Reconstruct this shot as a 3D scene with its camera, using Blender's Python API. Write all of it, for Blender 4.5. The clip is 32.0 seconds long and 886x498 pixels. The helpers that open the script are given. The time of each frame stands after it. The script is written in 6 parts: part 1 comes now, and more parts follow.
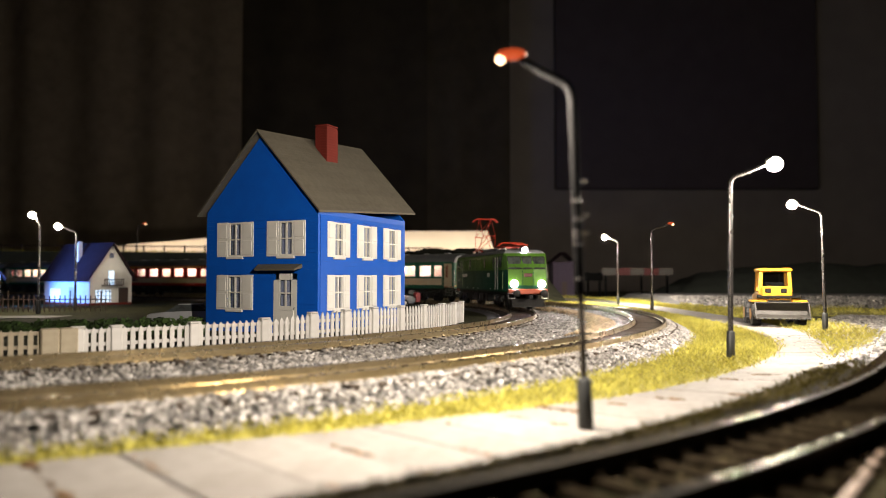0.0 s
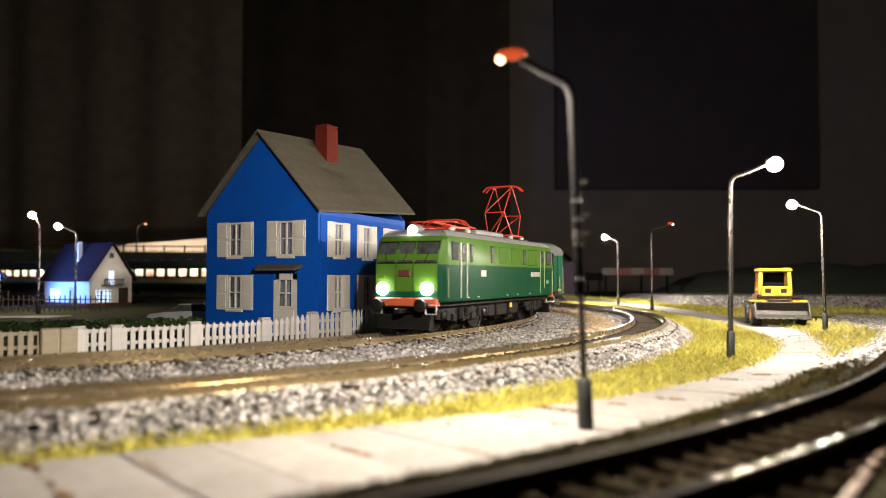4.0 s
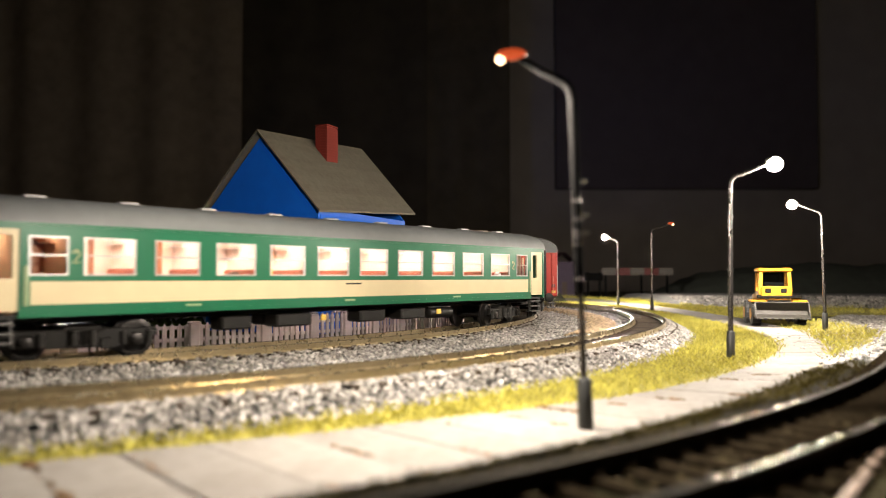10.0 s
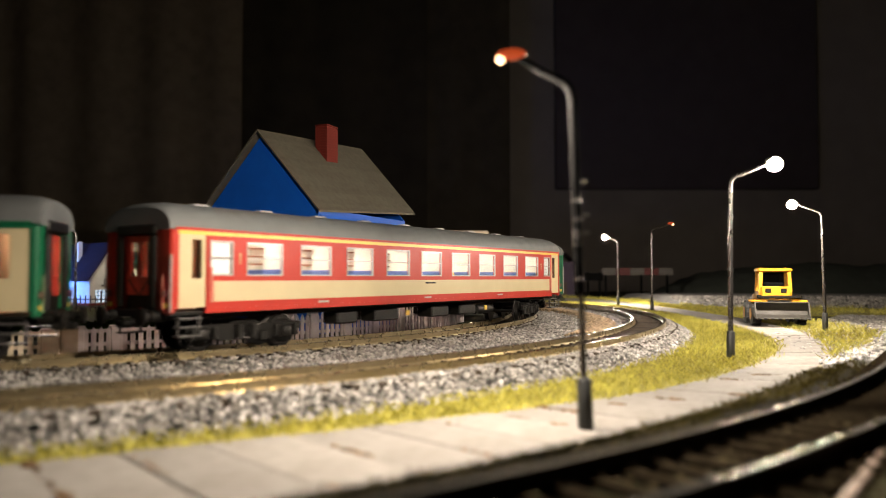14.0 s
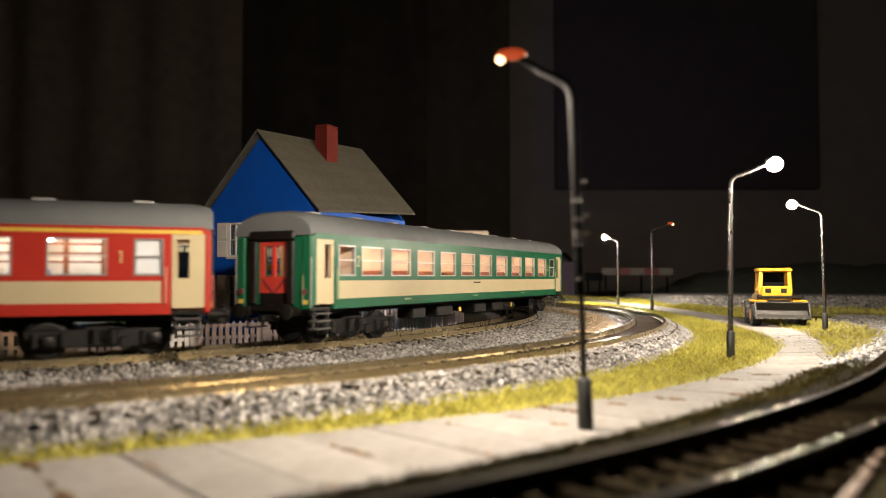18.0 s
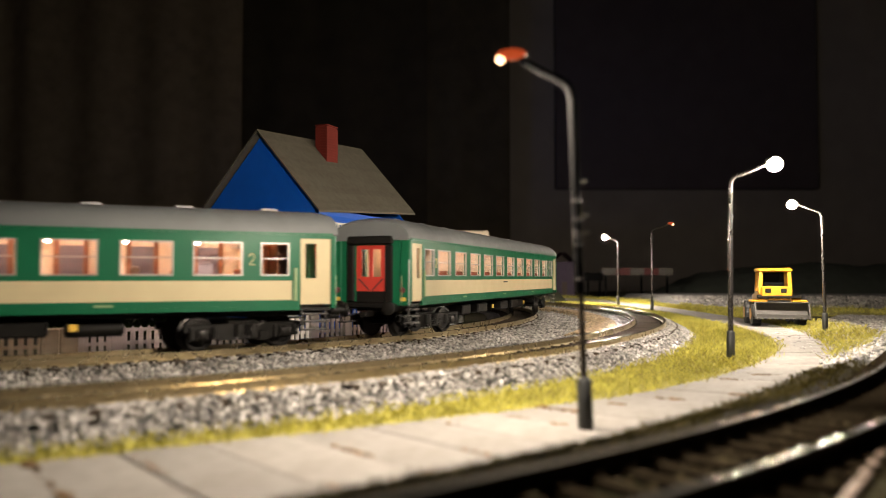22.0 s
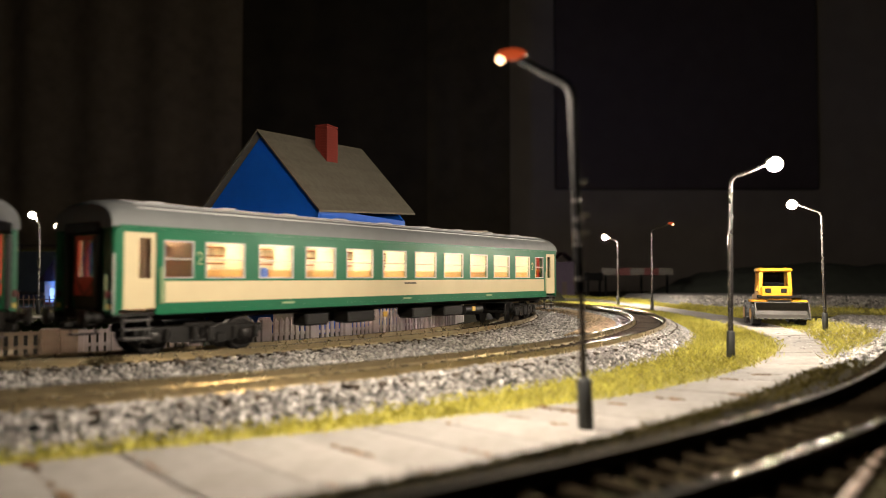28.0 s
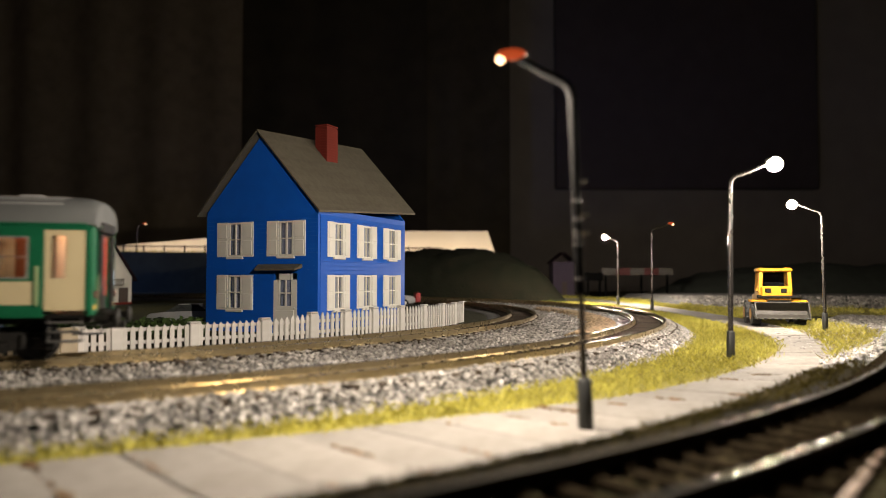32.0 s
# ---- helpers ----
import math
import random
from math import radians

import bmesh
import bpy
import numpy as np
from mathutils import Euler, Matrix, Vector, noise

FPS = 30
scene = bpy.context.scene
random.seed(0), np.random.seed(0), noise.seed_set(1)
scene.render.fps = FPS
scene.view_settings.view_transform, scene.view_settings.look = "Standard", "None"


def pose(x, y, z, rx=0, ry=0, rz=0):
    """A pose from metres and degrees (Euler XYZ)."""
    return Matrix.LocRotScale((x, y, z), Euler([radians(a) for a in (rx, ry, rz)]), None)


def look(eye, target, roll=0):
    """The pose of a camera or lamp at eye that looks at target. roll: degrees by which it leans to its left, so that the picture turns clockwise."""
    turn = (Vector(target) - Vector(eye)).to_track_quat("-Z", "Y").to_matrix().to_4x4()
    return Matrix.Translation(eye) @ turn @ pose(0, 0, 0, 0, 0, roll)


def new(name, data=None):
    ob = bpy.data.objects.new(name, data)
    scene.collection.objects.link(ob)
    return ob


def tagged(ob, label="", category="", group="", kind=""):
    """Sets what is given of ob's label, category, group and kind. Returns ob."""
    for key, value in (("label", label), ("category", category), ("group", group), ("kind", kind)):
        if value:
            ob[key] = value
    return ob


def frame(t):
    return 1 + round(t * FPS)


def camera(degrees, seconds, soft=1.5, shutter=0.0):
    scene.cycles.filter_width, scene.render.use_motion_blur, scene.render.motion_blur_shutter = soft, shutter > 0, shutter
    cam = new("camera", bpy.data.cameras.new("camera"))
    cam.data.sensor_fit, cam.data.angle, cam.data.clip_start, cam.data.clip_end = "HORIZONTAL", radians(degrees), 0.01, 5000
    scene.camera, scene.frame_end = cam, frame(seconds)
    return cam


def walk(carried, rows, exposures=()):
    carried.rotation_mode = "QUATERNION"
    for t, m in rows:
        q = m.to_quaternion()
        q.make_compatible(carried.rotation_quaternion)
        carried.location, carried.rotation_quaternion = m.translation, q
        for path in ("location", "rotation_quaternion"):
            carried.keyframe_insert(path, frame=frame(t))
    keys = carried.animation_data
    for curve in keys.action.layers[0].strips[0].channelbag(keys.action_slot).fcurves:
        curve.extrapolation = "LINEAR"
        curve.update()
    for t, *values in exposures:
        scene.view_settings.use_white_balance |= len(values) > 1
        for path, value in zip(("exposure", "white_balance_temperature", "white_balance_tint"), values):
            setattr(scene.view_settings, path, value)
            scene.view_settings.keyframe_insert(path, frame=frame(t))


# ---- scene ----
# All sizes below are in millimetres of a 1:87 model railway; MM turns them into metres.
MM = 0.001
CAM_H = 31.3
cam = camera(61.88, 32.0, 0.6, 0.5)
cam.data.dof.use_dof = True
cam.data.dof.focus_distance = 0.385
cam.data.dof.aperture_fstop = 14.5
walk(cam, [(0, look((0, 0, CAM_H * MM), (0, 1, CAM_H * MM + 0.0382))), (32, look((0, 0, CAM_H * MM), (0, 1, CAM_H * MM + 0.0382)))],
     [(0, 0.45, 6050, 10), (12.8, 0.45, 6050, 10), (14, 0.03, 6250, 10), (17, 0.0, 6250, 10), (32, -0.05, 6250, 10)])

# ---- light ----
world = bpy.data.worlds.new("dark_room")
scene.world = world
world.use_nodes = True
world.node_tree.nodes["Background"].inputs["Color"].default_value = (0.5, 0.6, 1.0, 1)
world.node_tree.nodes["Background"].inputs["Strength"].default_value = 0.002
WARM = (1.0, 0.84, 0.665)


def lamp_light(x, y, z, watts, colour=WARM, radius=2.0, spot=0, aim=None):
    data = bpy.data.lights.new("bulb_light", "SPOT" if spot else "POINT")
    data.energy, data.color, data.shadow_soft_size = watts, colour, radius * MM
    if spot:
        data.spot_size, data.spot_blend = radians(spot), 0.38
    ob = new("bulb_light", data)
    ob.location = (x * MM, y * MM, z * MM)
    if aim:
        ob.matrix_world = look((x * MM, y * MM, z * MM), ((x + aim[0]) * MM, (y + aim[1]) * MM, (z + aim[2]) * MM))
    return ob


# A blue screen glows outside the view, to the left of the layout.
blue = bpy.data.lights.new("blue_glow", "AREA")
blue.energy, blue.color, blue.shape, blue.size, blue.size_y, blue.spread = 0.24, (0.10, 0.28, 1.0), "RECTANGLE", 0.05, 0.04, radians(75)
new("blue_glow", blue).matrix_world = look((-0.45, 0.64, 0.045), (-0.38, 0.80, 0.035))
# An added blue light, its source unseen, brightens the bank behind the cottages.
blue_b = bpy.data.lights.new("blue_glow", "AREA")
blue_b.energy, blue_b.color, blue_b.shape, blue_b.size, blue_b.size_y, blue_b.spread = 0.035, (0.10, 0.28, 1.0), "RECTANGLE", 0.10, 0.03, radians(110)
new("blue_glow", blue_b).matrix_world = look((-0.50, 0.98, 0.03), (-0.52, 1.22, 0.05))
# A light strip lies behind the terrace edge and lights the pale board.
strip_ = bpy.data.lights.new("strip_light", "AREA")
strip_.energy, strip_.color, strip_.shape, strip_.size, strip_.size_y = 0.17, (1.0, 0.76, 0.53), "RECTANGLE", 0.70, 0.008
new("strip_light", strip_).matrix_world = look((-0.22, 1.290, 0.080), (-0.22, 1.325, 0.105))


# ---- materials ----
def mat(name, col, rough=0.5, metal=0.0, col2=None, size=4.0, amount=0.6, bump=0.0, bsize=0.5, rand=0.0, island=False, emit=0.0, emit_col=None, spec=0.5):
    m = bpy.data.materials.new(name)
    m.use_nodes = True
    nt = m.node_tree
    p = nt.nodes["Principled BSDF"]
    p.inputs["Roughness"].default_value, p.inputs["Metallic"].default_value = rough, metal
    p.inputs["Specular IOR Level"].default_value = spec
    col2 = col2 or tuple(c * 0.7 for c in col)
    tc = nt.nodes.new("ShaderNodeTexCoord")
    fine, broad = nt.nodes.new("ShaderNodeTexNoise"), nt.nodes.new("ShaderNodeTexNoise")
    for n, s in ((fine, size), (broad, size * 9)):
        nt.links.new(tc.outputs["Object"], n.inputs["Vector"])
        n.inputs["Scale"].default_value, n.inputs["Detail"].default_value = 1000.0 / s, 5.0
    add = nt.nodes.new("ShaderNodeMath")
    add.operation = "ADD"
    nt.links.new(fine.outputs["Fac"], add.inputs[0])
    nt.links.new(broad.outputs["Fac"], add.inputs[1])
    ramp = nt.nodes.new("ShaderNodeMapRange")
    ramp.inputs["From Min"].default_value, ramp.inputs["From Max"].default_value = 0.7, 1.35
    ramp.inputs["To Max"].default_value = amount
    nt.links.new(add.outputs[0], ramp.inputs["Value"])
    mix = nt.nodes.new("ShaderNodeMix")
    mix.data_type = "RGBA"
    mix.inputs["A"].default_value, mix.inputs["B"].default_value = (*col, 1), (*col2, 1)
    nt.links.new(ramp.outputs["Result"], mix.inputs["Factor"])
    out = mix.outputs["Result"]
    if rand or island:
        hsv = nt.nodes.new("ShaderNodeHueSaturation")
        if island:
            src = nt.nodes.new("ShaderNodeNewGeometry").outputs["Random Per Island"]
        else:
            src = nt.nodes.new("ShaderNodeObjectInfo").outputs["Random"]
        mr = nt.nodes.new("ShaderNodeMapRange")
        mr.inputs["To Min"].default_value, mr.inputs["To Max"].default_value = 1 - rand, 1 + rand
        nt.links.new(src, mr.inputs["Value"])
        nt.links.new(mr.outputs["Result"], hsv.inputs["Value"])
        nt.links.new(out, hsv.inputs["Color"])
        out = hsv.outputs["Color"]
    nt.links.new(out, p.inputs["Base Color"])
    mr2 = nt.nodes.new("ShaderNodeMapRange")
    mr2.inputs["To Min"].default_value, mr2.inputs["To Max"].default_value = max(0.03, rough - 0.08), min(1, rough + 0.12)
    nt.links.new(fine.outputs["Fac"], mr2.inputs["Value"])
    nt.links.new(mr2.outputs["Result"], p.inputs["Roughness"])
    if bump:
        bn, bt = nt.nodes.new("ShaderNodeBump"), nt.nodes.new("ShaderNodeTexNoise")
        bt.inputs["Scale"].default_value, bt.inputs["Detail"].default_value = 1000.0 / bsize, 3.0
        nt.links.new(tc.outputs["Object"], bt.inputs["Vector"])
        nt.links.new(bt.outputs["Fac"], bn.inputs["Height"])
        bn.inputs["Distance"].default_value, bn.inputs["Strength"].default_value = bump * MM, 0.7
        nt.links.new(bn.outputs["Normal"], p.inputs["Normal"])
    if emit:
        p.inputs["Emission Color"].default_value = (*(emit_col or col), 1)
        p.inputs["Emission Strength"].default_value = emit
    return m


def glass(name, tint=(0.92, 0.95, 0.95)):
    m = bpy.data.materials.new(name)
    m.use_nodes = True
    nt = m.node_tree
    nt.nodes.remove(nt.nodes["Principled BSDF"])
    tr, gl, mx, fr, mp = (nt.nodes.new("ShaderNode" + k) for k in ("BsdfTransparent", "BsdfGlossy", "MixShader", "LayerWeight", "MapRange"))
    tr.inputs["Color"].default_value, gl.inputs["Roughness"].default_value = (*tint, 1), 0.04
    mp.inputs["From Min"].default_value, mp.inputs["To Min"].default_value, mp.inputs["To Max"].default_value = 0.3, 0.04, 0.4
    nt.links.new(fr.outputs["Facing"], mp.inputs["Value"])
    nt.links.new(mp.outputs["Result"], mx.inputs["Fac"])
    nt.links.new(tr.outputs[0], mx.inputs[1])
    nt.links.new(gl.outputs[0], mx.inputs[2])
    nt.links.new(mx.outputs[0], nt.nodes["Material Output"].inputs["Surface"])
    return m


GROUND = mat("dark_ground_flock", (0.05, 0.048, 0.022), 0.95, 0, (0.02, 0.022, 0.012), 6, 0.9, 0.5, 0.8, 0, False, 0, None, 0.05)
TURF = mat("turf_soil", (0.27, 0.24, 0.02), 0.95, 0, (0.10, 0.09, 0.02), 5, 0.9, 0.6, 0.7)
BED = mat("ballast_bed", (0.12, 0.115, 0.11), 0.95, 0, (0.05, 0.05, 0.05), 2.5, 0.9, 0.6, 1.2)
STONE = mat("grey_ballast_stone", (0.30, 0.283, 0.262), 0.36, 0, (0.07, 0.062, 0.05), 1.6, 1.0, 0.25, 0.4, 0.8, True, 0, None, 0.8)
TAN = mat("tan_gravel_stone", (0.36, 0.27, 0.16), 0.75, 0, (0.22, 0.16, 0.10), 1.2, 0.8, 0.15, 0.4, 0.4, True)
# Near-track colours: missing lamp light is put in as darker copies.
DSTONE = mat("unlit_ballast_stone", (0.07, 0.056, 0.03), 0.95, 0, (0.028, 0.023, 0.012), 1.2, 0.9, 0.15, 0.4, 0.5, True, 0, None, 0.05)
DSLEEPER = mat("unlit_brown_sleeper", (0.017, 0.013, 0.008), 1.0, 0, None, 2, 0.5, 0, 1, 0, False, 0, None, 0.0)
DRAIL = mat("unlit_dull_rail", (0.028, 0.023, 0.015), 0.75, 0, (0.014, 0.011, 0.008), 4, 1.0, 0.1, 2.0, 0, False, 0, None, 0.05)
DGRASS = mat("unlit_olive_grass", (0.052, 0.043, 0.011), 0.95, 0, (0.022, 0.018, 0.006), 7, 0.8, 0, 1, 0.6, True, 0, None, 0.04)
BERM = mat("unlit_soil_berm", (0.013, 0.010, 0.005), 0.95, 0, (0.007, 0.006, 0.003), 3, 0.8, 0.4, 0.8, 0, False, 0, None, 0.04)
GRASS = mat("yellow_green_grass", (0.40, 0.365, 0.055), 0.75, 0, (0.22, 0.20, 0.03), 7, 0.9, 0, 1, 0.5, True)
SLAB = mat("pale_concrete_slab", (0.195, 0.184, 0.166), 0.85, 0, (0.125, 0.11, 0.092), 3, 0.8, 0.12, 0.5, 0.12)
JOINT = mat("slab_joint", (0.19, 0.14, 0.095), 0.95, 0, None, 2, 0.7, 0.2, 0.5)
RAILTOP = mat("polished_rail", (0.74, 0.68, 0.54), 0.13, 1.0, (0.50, 0.42, 0.30), 5, 0.6)
RAILSIDE = mat("brown_rail_side", (0.48, 0.40, 0.245), 0.27, 0.88, (0.28, 0.22, 0.12), 3, 0.8)
SLEEPER = mat("dark_sleeper", (0.035, 0.026, 0.018), 0.8, 0, (0.055, 0.042, 0.03), 1.5, 0.8, 0.08, 0.3, 0.3, spec=0.1)
POLE = mat("grey_metal_pole", (0.13, 0.12, 0.115), 0.24, 0.8, (0.08, 0.075, 0.07), 4, 0.6)
# Grey tube coloured near black, so the bulb close by leaves it unlit.
POLE_M = mat("unlit_metal_tube", (0.003, 0.0028, 0.0027), 0.9, 0.0, (0.002, 0.002, 0.002), 5, 0.9, 0, 1, 0, False, 0, None, 0.05)
POLE_D = mat("dark_brown_metal_pole", (0.034, 0.027, 0.019), 0.33, 0.4, (0.018, 0.014, 0.010), 5, 0.9, 0, 1, 0, False, 0, None, 0.3)
SLEEVE = mat("dark_lamp_base", (0.02, 0.021, 0.02), 0.5, 0, None, 3, 0.5)
HOUSING = mat("lamp_housing", (0.09, 0.08, 0.075), 0.45, 0, None, 3, 0.5)
BULB = mat("lit_bulb", (1, 1, 1), 0.4, emit=60, emit_col=(1.0, 0.83, 0.55))
DIMBULB = mat("dull_red_lamp_head", (0.25, 0.03, 0.012), 0.5, emit=0.42, emit_col=(1.0, 0.13, 0.03))
TIP = mat("bright_bulb_tip", (1, 0.8, 0.6), 0.4, emit=5, emit_col=(1.0, 0.6, 0.3))
BLUE = mat("blue_house_paint", (0.009, 0.105, 0.55), 0.38, 0, (0.008, 0.08, 0.45), 9, 0.8, 0.06, 1.5, spec=0.22)
WHITE = mat("white_plastic", (0.74, 0.72, 0.66), 0.42, 0, (0.62, 0.60, 0.54), 5, 0.7, 0.04, 0.6)
FENCEW = mat("white_fence_plastic", (0.58, 0.56, 0.53), 0.5, 0, (0.45, 0.43, 0.40), 4, 0.7, 0.03, 0.5, 0.08)
FENCEG = mat("greyed_fence_wood", (0.42, 0.36, 0.25), 0.6, 0, (0.28, 0.235, 0.16), 3, 0.8, 0.05, 0.5, 0.15)
ROOFG = mat("grey_roof_card", (0.118, 0.104, 0.074), 0.85, 0, (0.084, 0.073, 0.050), 3, 0.9, 0.25, 0.7, 0.08)
BRICK = mat("red_brick_chimney", (0.17, 0.024, 0.015), 0.8, 0, (0.11, 0.016, 0.011), 2, 0.8, 0.1, 0.5, spec=0.15)
DARKIN = mat("dark_window_glass", (0.02, 0.025, 0.06), 0.12, 0, None, 6, 0.4)
GREEN_D = mat("dark_green_paint", (0.0035, 0.050, 0.021), 0.35, 0, (0.003, 0.040, 0.017), 9, 0.8, spec=0.1)
GREEN_L = mat("light_green_paint", (0.062, 0.145, 0.014), 0.35, 0, (0.050, 0.118, 0.012), 9, 0.8, spec=0.1)
GREEN_C = mat("coach_green_paint", (0.008, 0.092, 0.040), 0.36, 0, (0.006, 0.076, 0.033), 6, 0.7, spec=0.22)
CREAM = mat("cream_paint", (0.45, 0.38, 0.228), 0.38, 0, (0.39, 0.325, 0.195), 7, 0.7, spec=0.22)
RED_C = mat("coach_red_paint", (0.355, 0.028, 0.017), 0.36, 0, (0.295, 0.023, 0.014), 6, 0.7, spec=0.22)
YELLOW_S = mat("yellow_stripe", (0.65, 0.42, 0.06), 0.4)
GREYROOF = mat("grey_vehicle_roof", (0.125, 0.131, 0.130), 0.5, 0, (0.10, 0.104, 0.103), 6, 0.7, 0.03, 0.6, spec=0.25)
BLACK = mat("black_running_gear", (0.005, 0.0045, 0.004), 0.45, 0, (0.009, 0.008, 0.006), 2, 0.8, 0.06, 0.5, 0, False, 0, None, 0.22)
STEEL = mat("dark_wheel_steel", (0.02, 0.018, 0.016), 0.4, 0.6, (0.008, 0.007, 0.006), 2, 0.7)
SILVER = mat("silver_trim", (0.70, 0.69, 0.66), 0.3, 0.6, None, 3, 0.4)
REDPAINT = mat("red_pantograph_paint", (0.55, 0.05, 0.02), 0.4, 0, (0.42, 0.035, 0.015), 2, 0.6)
ORANGE = mat("orange_buffer_beam", (0.42, 0.085, 0.03), 0.45, 0, None, 3, 0.5)
INNER = mat("peach_interior_wall", (0.78, 0.60, 0.45), 0.6, 0, (0.70, 0.50, 0.36), 6, 0.7)
INNERW = mat("cream_interior_wall", (0.80, 0.74, 0.60), 0.6, 0, (0.72, 0.65, 0.5), 6, 0.7)
SEAT = mat("brown_red_seat", (0.40, 0.12, 0.06), 0.8, 0, (0.28, 0.08, 0.04), 3, 0.8)
WINDSH = mat("cab_glass", (0.09, 0.10, 0.095), 0.1, 0, (0.02, 0.022, 0.022), 5, 1.0)
LOCOROOF = mat("light_grey_engine_roof", (0.24, 0.245, 0.25), 0.5, 0, (0.19, 0.19, 0.195), 6, 0.7, 0.03, 0.6)
CURTWIN = mat("grey_curtained_window", (0.085, 0.08, 0.08), 0.25, 0, (0.045, 0.043, 0.043), 3, 0.9)
SEATC = mat("ochre_seat", (0.62, 0.38, 0.16), 0.8, 0, (0.5, 0.28, 0.12), 3, 0.8)
BANK = mat("dark_green_bank_flock", (0.05, 0.058, 0.045), 0.95, 0, (0.028, 0.032, 0.026), 14, 0.8, 1.0, 3)
SEATB = mat("blue_grey_seat", (0.12, 0.16, 0.38), 0.8, 0, (0.08, 0.1, 0.25), 3, 0.8)
STRIP_W = mat("warm_light_strip", (1, 0.9, 0.8), 0.5, emit=36, emit_col=(1.0, 0.73, 0.53))
STRIP_R = mat("pinkish_light_strip", (1, 0.9, 0.8), 0.5, emit=46, emit_col=(1.0, 0.88, 0.82))
STRIP_Y = mat("yellow_white_light_strip", (1, 0.9, 0.8), 0.5, emit=58, emit_col=(1.0, 0.78, 0.45))
CORR = mat("corridor_light_strip", (1, 0.9, 0.85), 0.5, emit=140, emit_col=(1.0, 0.70, 0.58))
VEST = mat("dim_vestibule_lamp", (1, 0.8, 0.6), 0.5, emit=15, emit_col=(1.0, 0.6, 0.35))
MAROON = mat("dark_maroon_plate", (0.10, 0.02, 0.02), 0.5)
CARWHITE = mat("white_car_paint", (0.7, 0.7, 0.72), 0.3, 0, None, 6, 0.3)
ENDRED = mat("red_end_door", (0.42, 0.035, 0.022), 0.45, 0, None, 4, 0.5)
HEADLIGHT = mat("lit_headlight", (1, 1, 1), 0.3, emit=80, emit_col=(1.0, 0.86, 0.93))
WFRAME = mat("dull_aluminium_frame", (0.36, 0.35, 0.33), 0.35, 0.5, (0.26, 0.25, 0.23), 2, 0.6)
HANDG = mat("pale_green_handrail", (0.20, 0.27, 0.13), 0.4)
HANDRED = mat("pale_red_handrail", (0.45, 0.12, 0.08), 0.4)
VENTP = mat("pale_roof_vent", (0.34, 0.34, 0.33), 0.5)
WOODIN = mat("orange_brown_inner_wood", (0.27, 0.085, 0.025), 0.6, 0, (0.18, 0.055, 0.018), 3, 0.8)
CORRWIN = mat("dusky_corridor_glass", (0.20, 0.15, 0.17), 0.3, 0, (0.12, 0.09, 0.11), 3, 0.8)
FROST = mat("frosted_lit_glass", (0.75, 0.72, 0.72), 0.6, 0, (0.66, 0.62, 0.62), 5, 0.5)
STEPM = mat("worn_grey_step_metal", (0.14, 0.135, 0.13), 0.35, 0.5, (0.05, 0.048, 0.045), 2, 0.9)
BAGS = [mat(n_, c_, 0.7) for n_, c_ in (("blue_cloth", (0.05, 0.11, 0.40)), ("brown_leather", (0.14, 0.06, 0.03)), ("yellow_cloth", (0.65, 0.38, 0.04)), ("white_cloth", (0.75, 0.72, 0.66)), ("dark_cloth", (0.03, 0.03, 0.04)), ("red_cloth", (0.5, 0.06, 0.04)))]
DIRT = mat("brown_joint_dirt", (0.15, 0.095, 0.05), 0.95, 0, (0.09, 0.055, 0.03), 1.5, 0.8, 0, 1, 0.4, True, 0, None, 0.05)
BROWNRAIL = mat("dull_pinkish_brown_rail", (0.28, 0.215, 0.17), 0.7, 0.0, (0.18, 0.135, 0.10), 4, 0.8, spec=0.15)
# White barrier paint with the lack of light put into its colour.
DIMWHITE = mat("unlit_white_barrier_paint", (0.09, 0.08, 0.07), 0.7)
GLYPH = mat("pale_yellow_figure", (0.45, 0.42, 0.20), 0.5)
PANE = glass("window_pane")
# Near-black stands in for missing light on posts and buffer stop; also cab inside.
UNLITBLACK = mat("unlit_black", (0.004, 0.004, 0.004), 0.9, 0, None, 3, 0.5, spec=0.03)
LOADER_Y = mat("yellow_loader_paint", (0.50, 0.235, 0.010), 0.4, 0, (0.36, 0.16, 0.010), 4, 0.9, spec=0.3)
TYRE = mat("black_rubber", (0.02, 0.02, 0.02), 0.8, 0, None, 2, 0.5, 0.1, 0.5)
BUCKET = mat("worn_grey_bucket", (0.034, 0.032, 0.027), 0.5, 0.15, (0.018, 0.016, 0.013), 3, 1.0, 0.08, 0.5, spec=0.25)
HEDGE = mat("dark_green_hedge", (0.04, 0.075, 0.012), 0.9, 0, (0.02, 0.04, 0.008), 3, 0.8, 0, 1, 0.5, True)
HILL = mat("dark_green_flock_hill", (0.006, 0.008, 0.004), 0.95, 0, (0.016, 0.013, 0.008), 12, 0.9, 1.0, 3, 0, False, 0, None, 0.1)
BOARDW = mat("cream_backdrop_board", (0.72, 0.65, 0.52), 0.8, 0, (0.62, 0.55, 0.43), 40, 0.6)
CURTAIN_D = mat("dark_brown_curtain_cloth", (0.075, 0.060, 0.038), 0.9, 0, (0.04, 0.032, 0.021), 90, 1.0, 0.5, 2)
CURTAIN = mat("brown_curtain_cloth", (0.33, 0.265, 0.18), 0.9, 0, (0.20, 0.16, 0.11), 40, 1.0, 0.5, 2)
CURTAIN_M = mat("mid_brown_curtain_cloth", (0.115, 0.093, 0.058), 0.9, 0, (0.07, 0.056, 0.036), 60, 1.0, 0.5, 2)
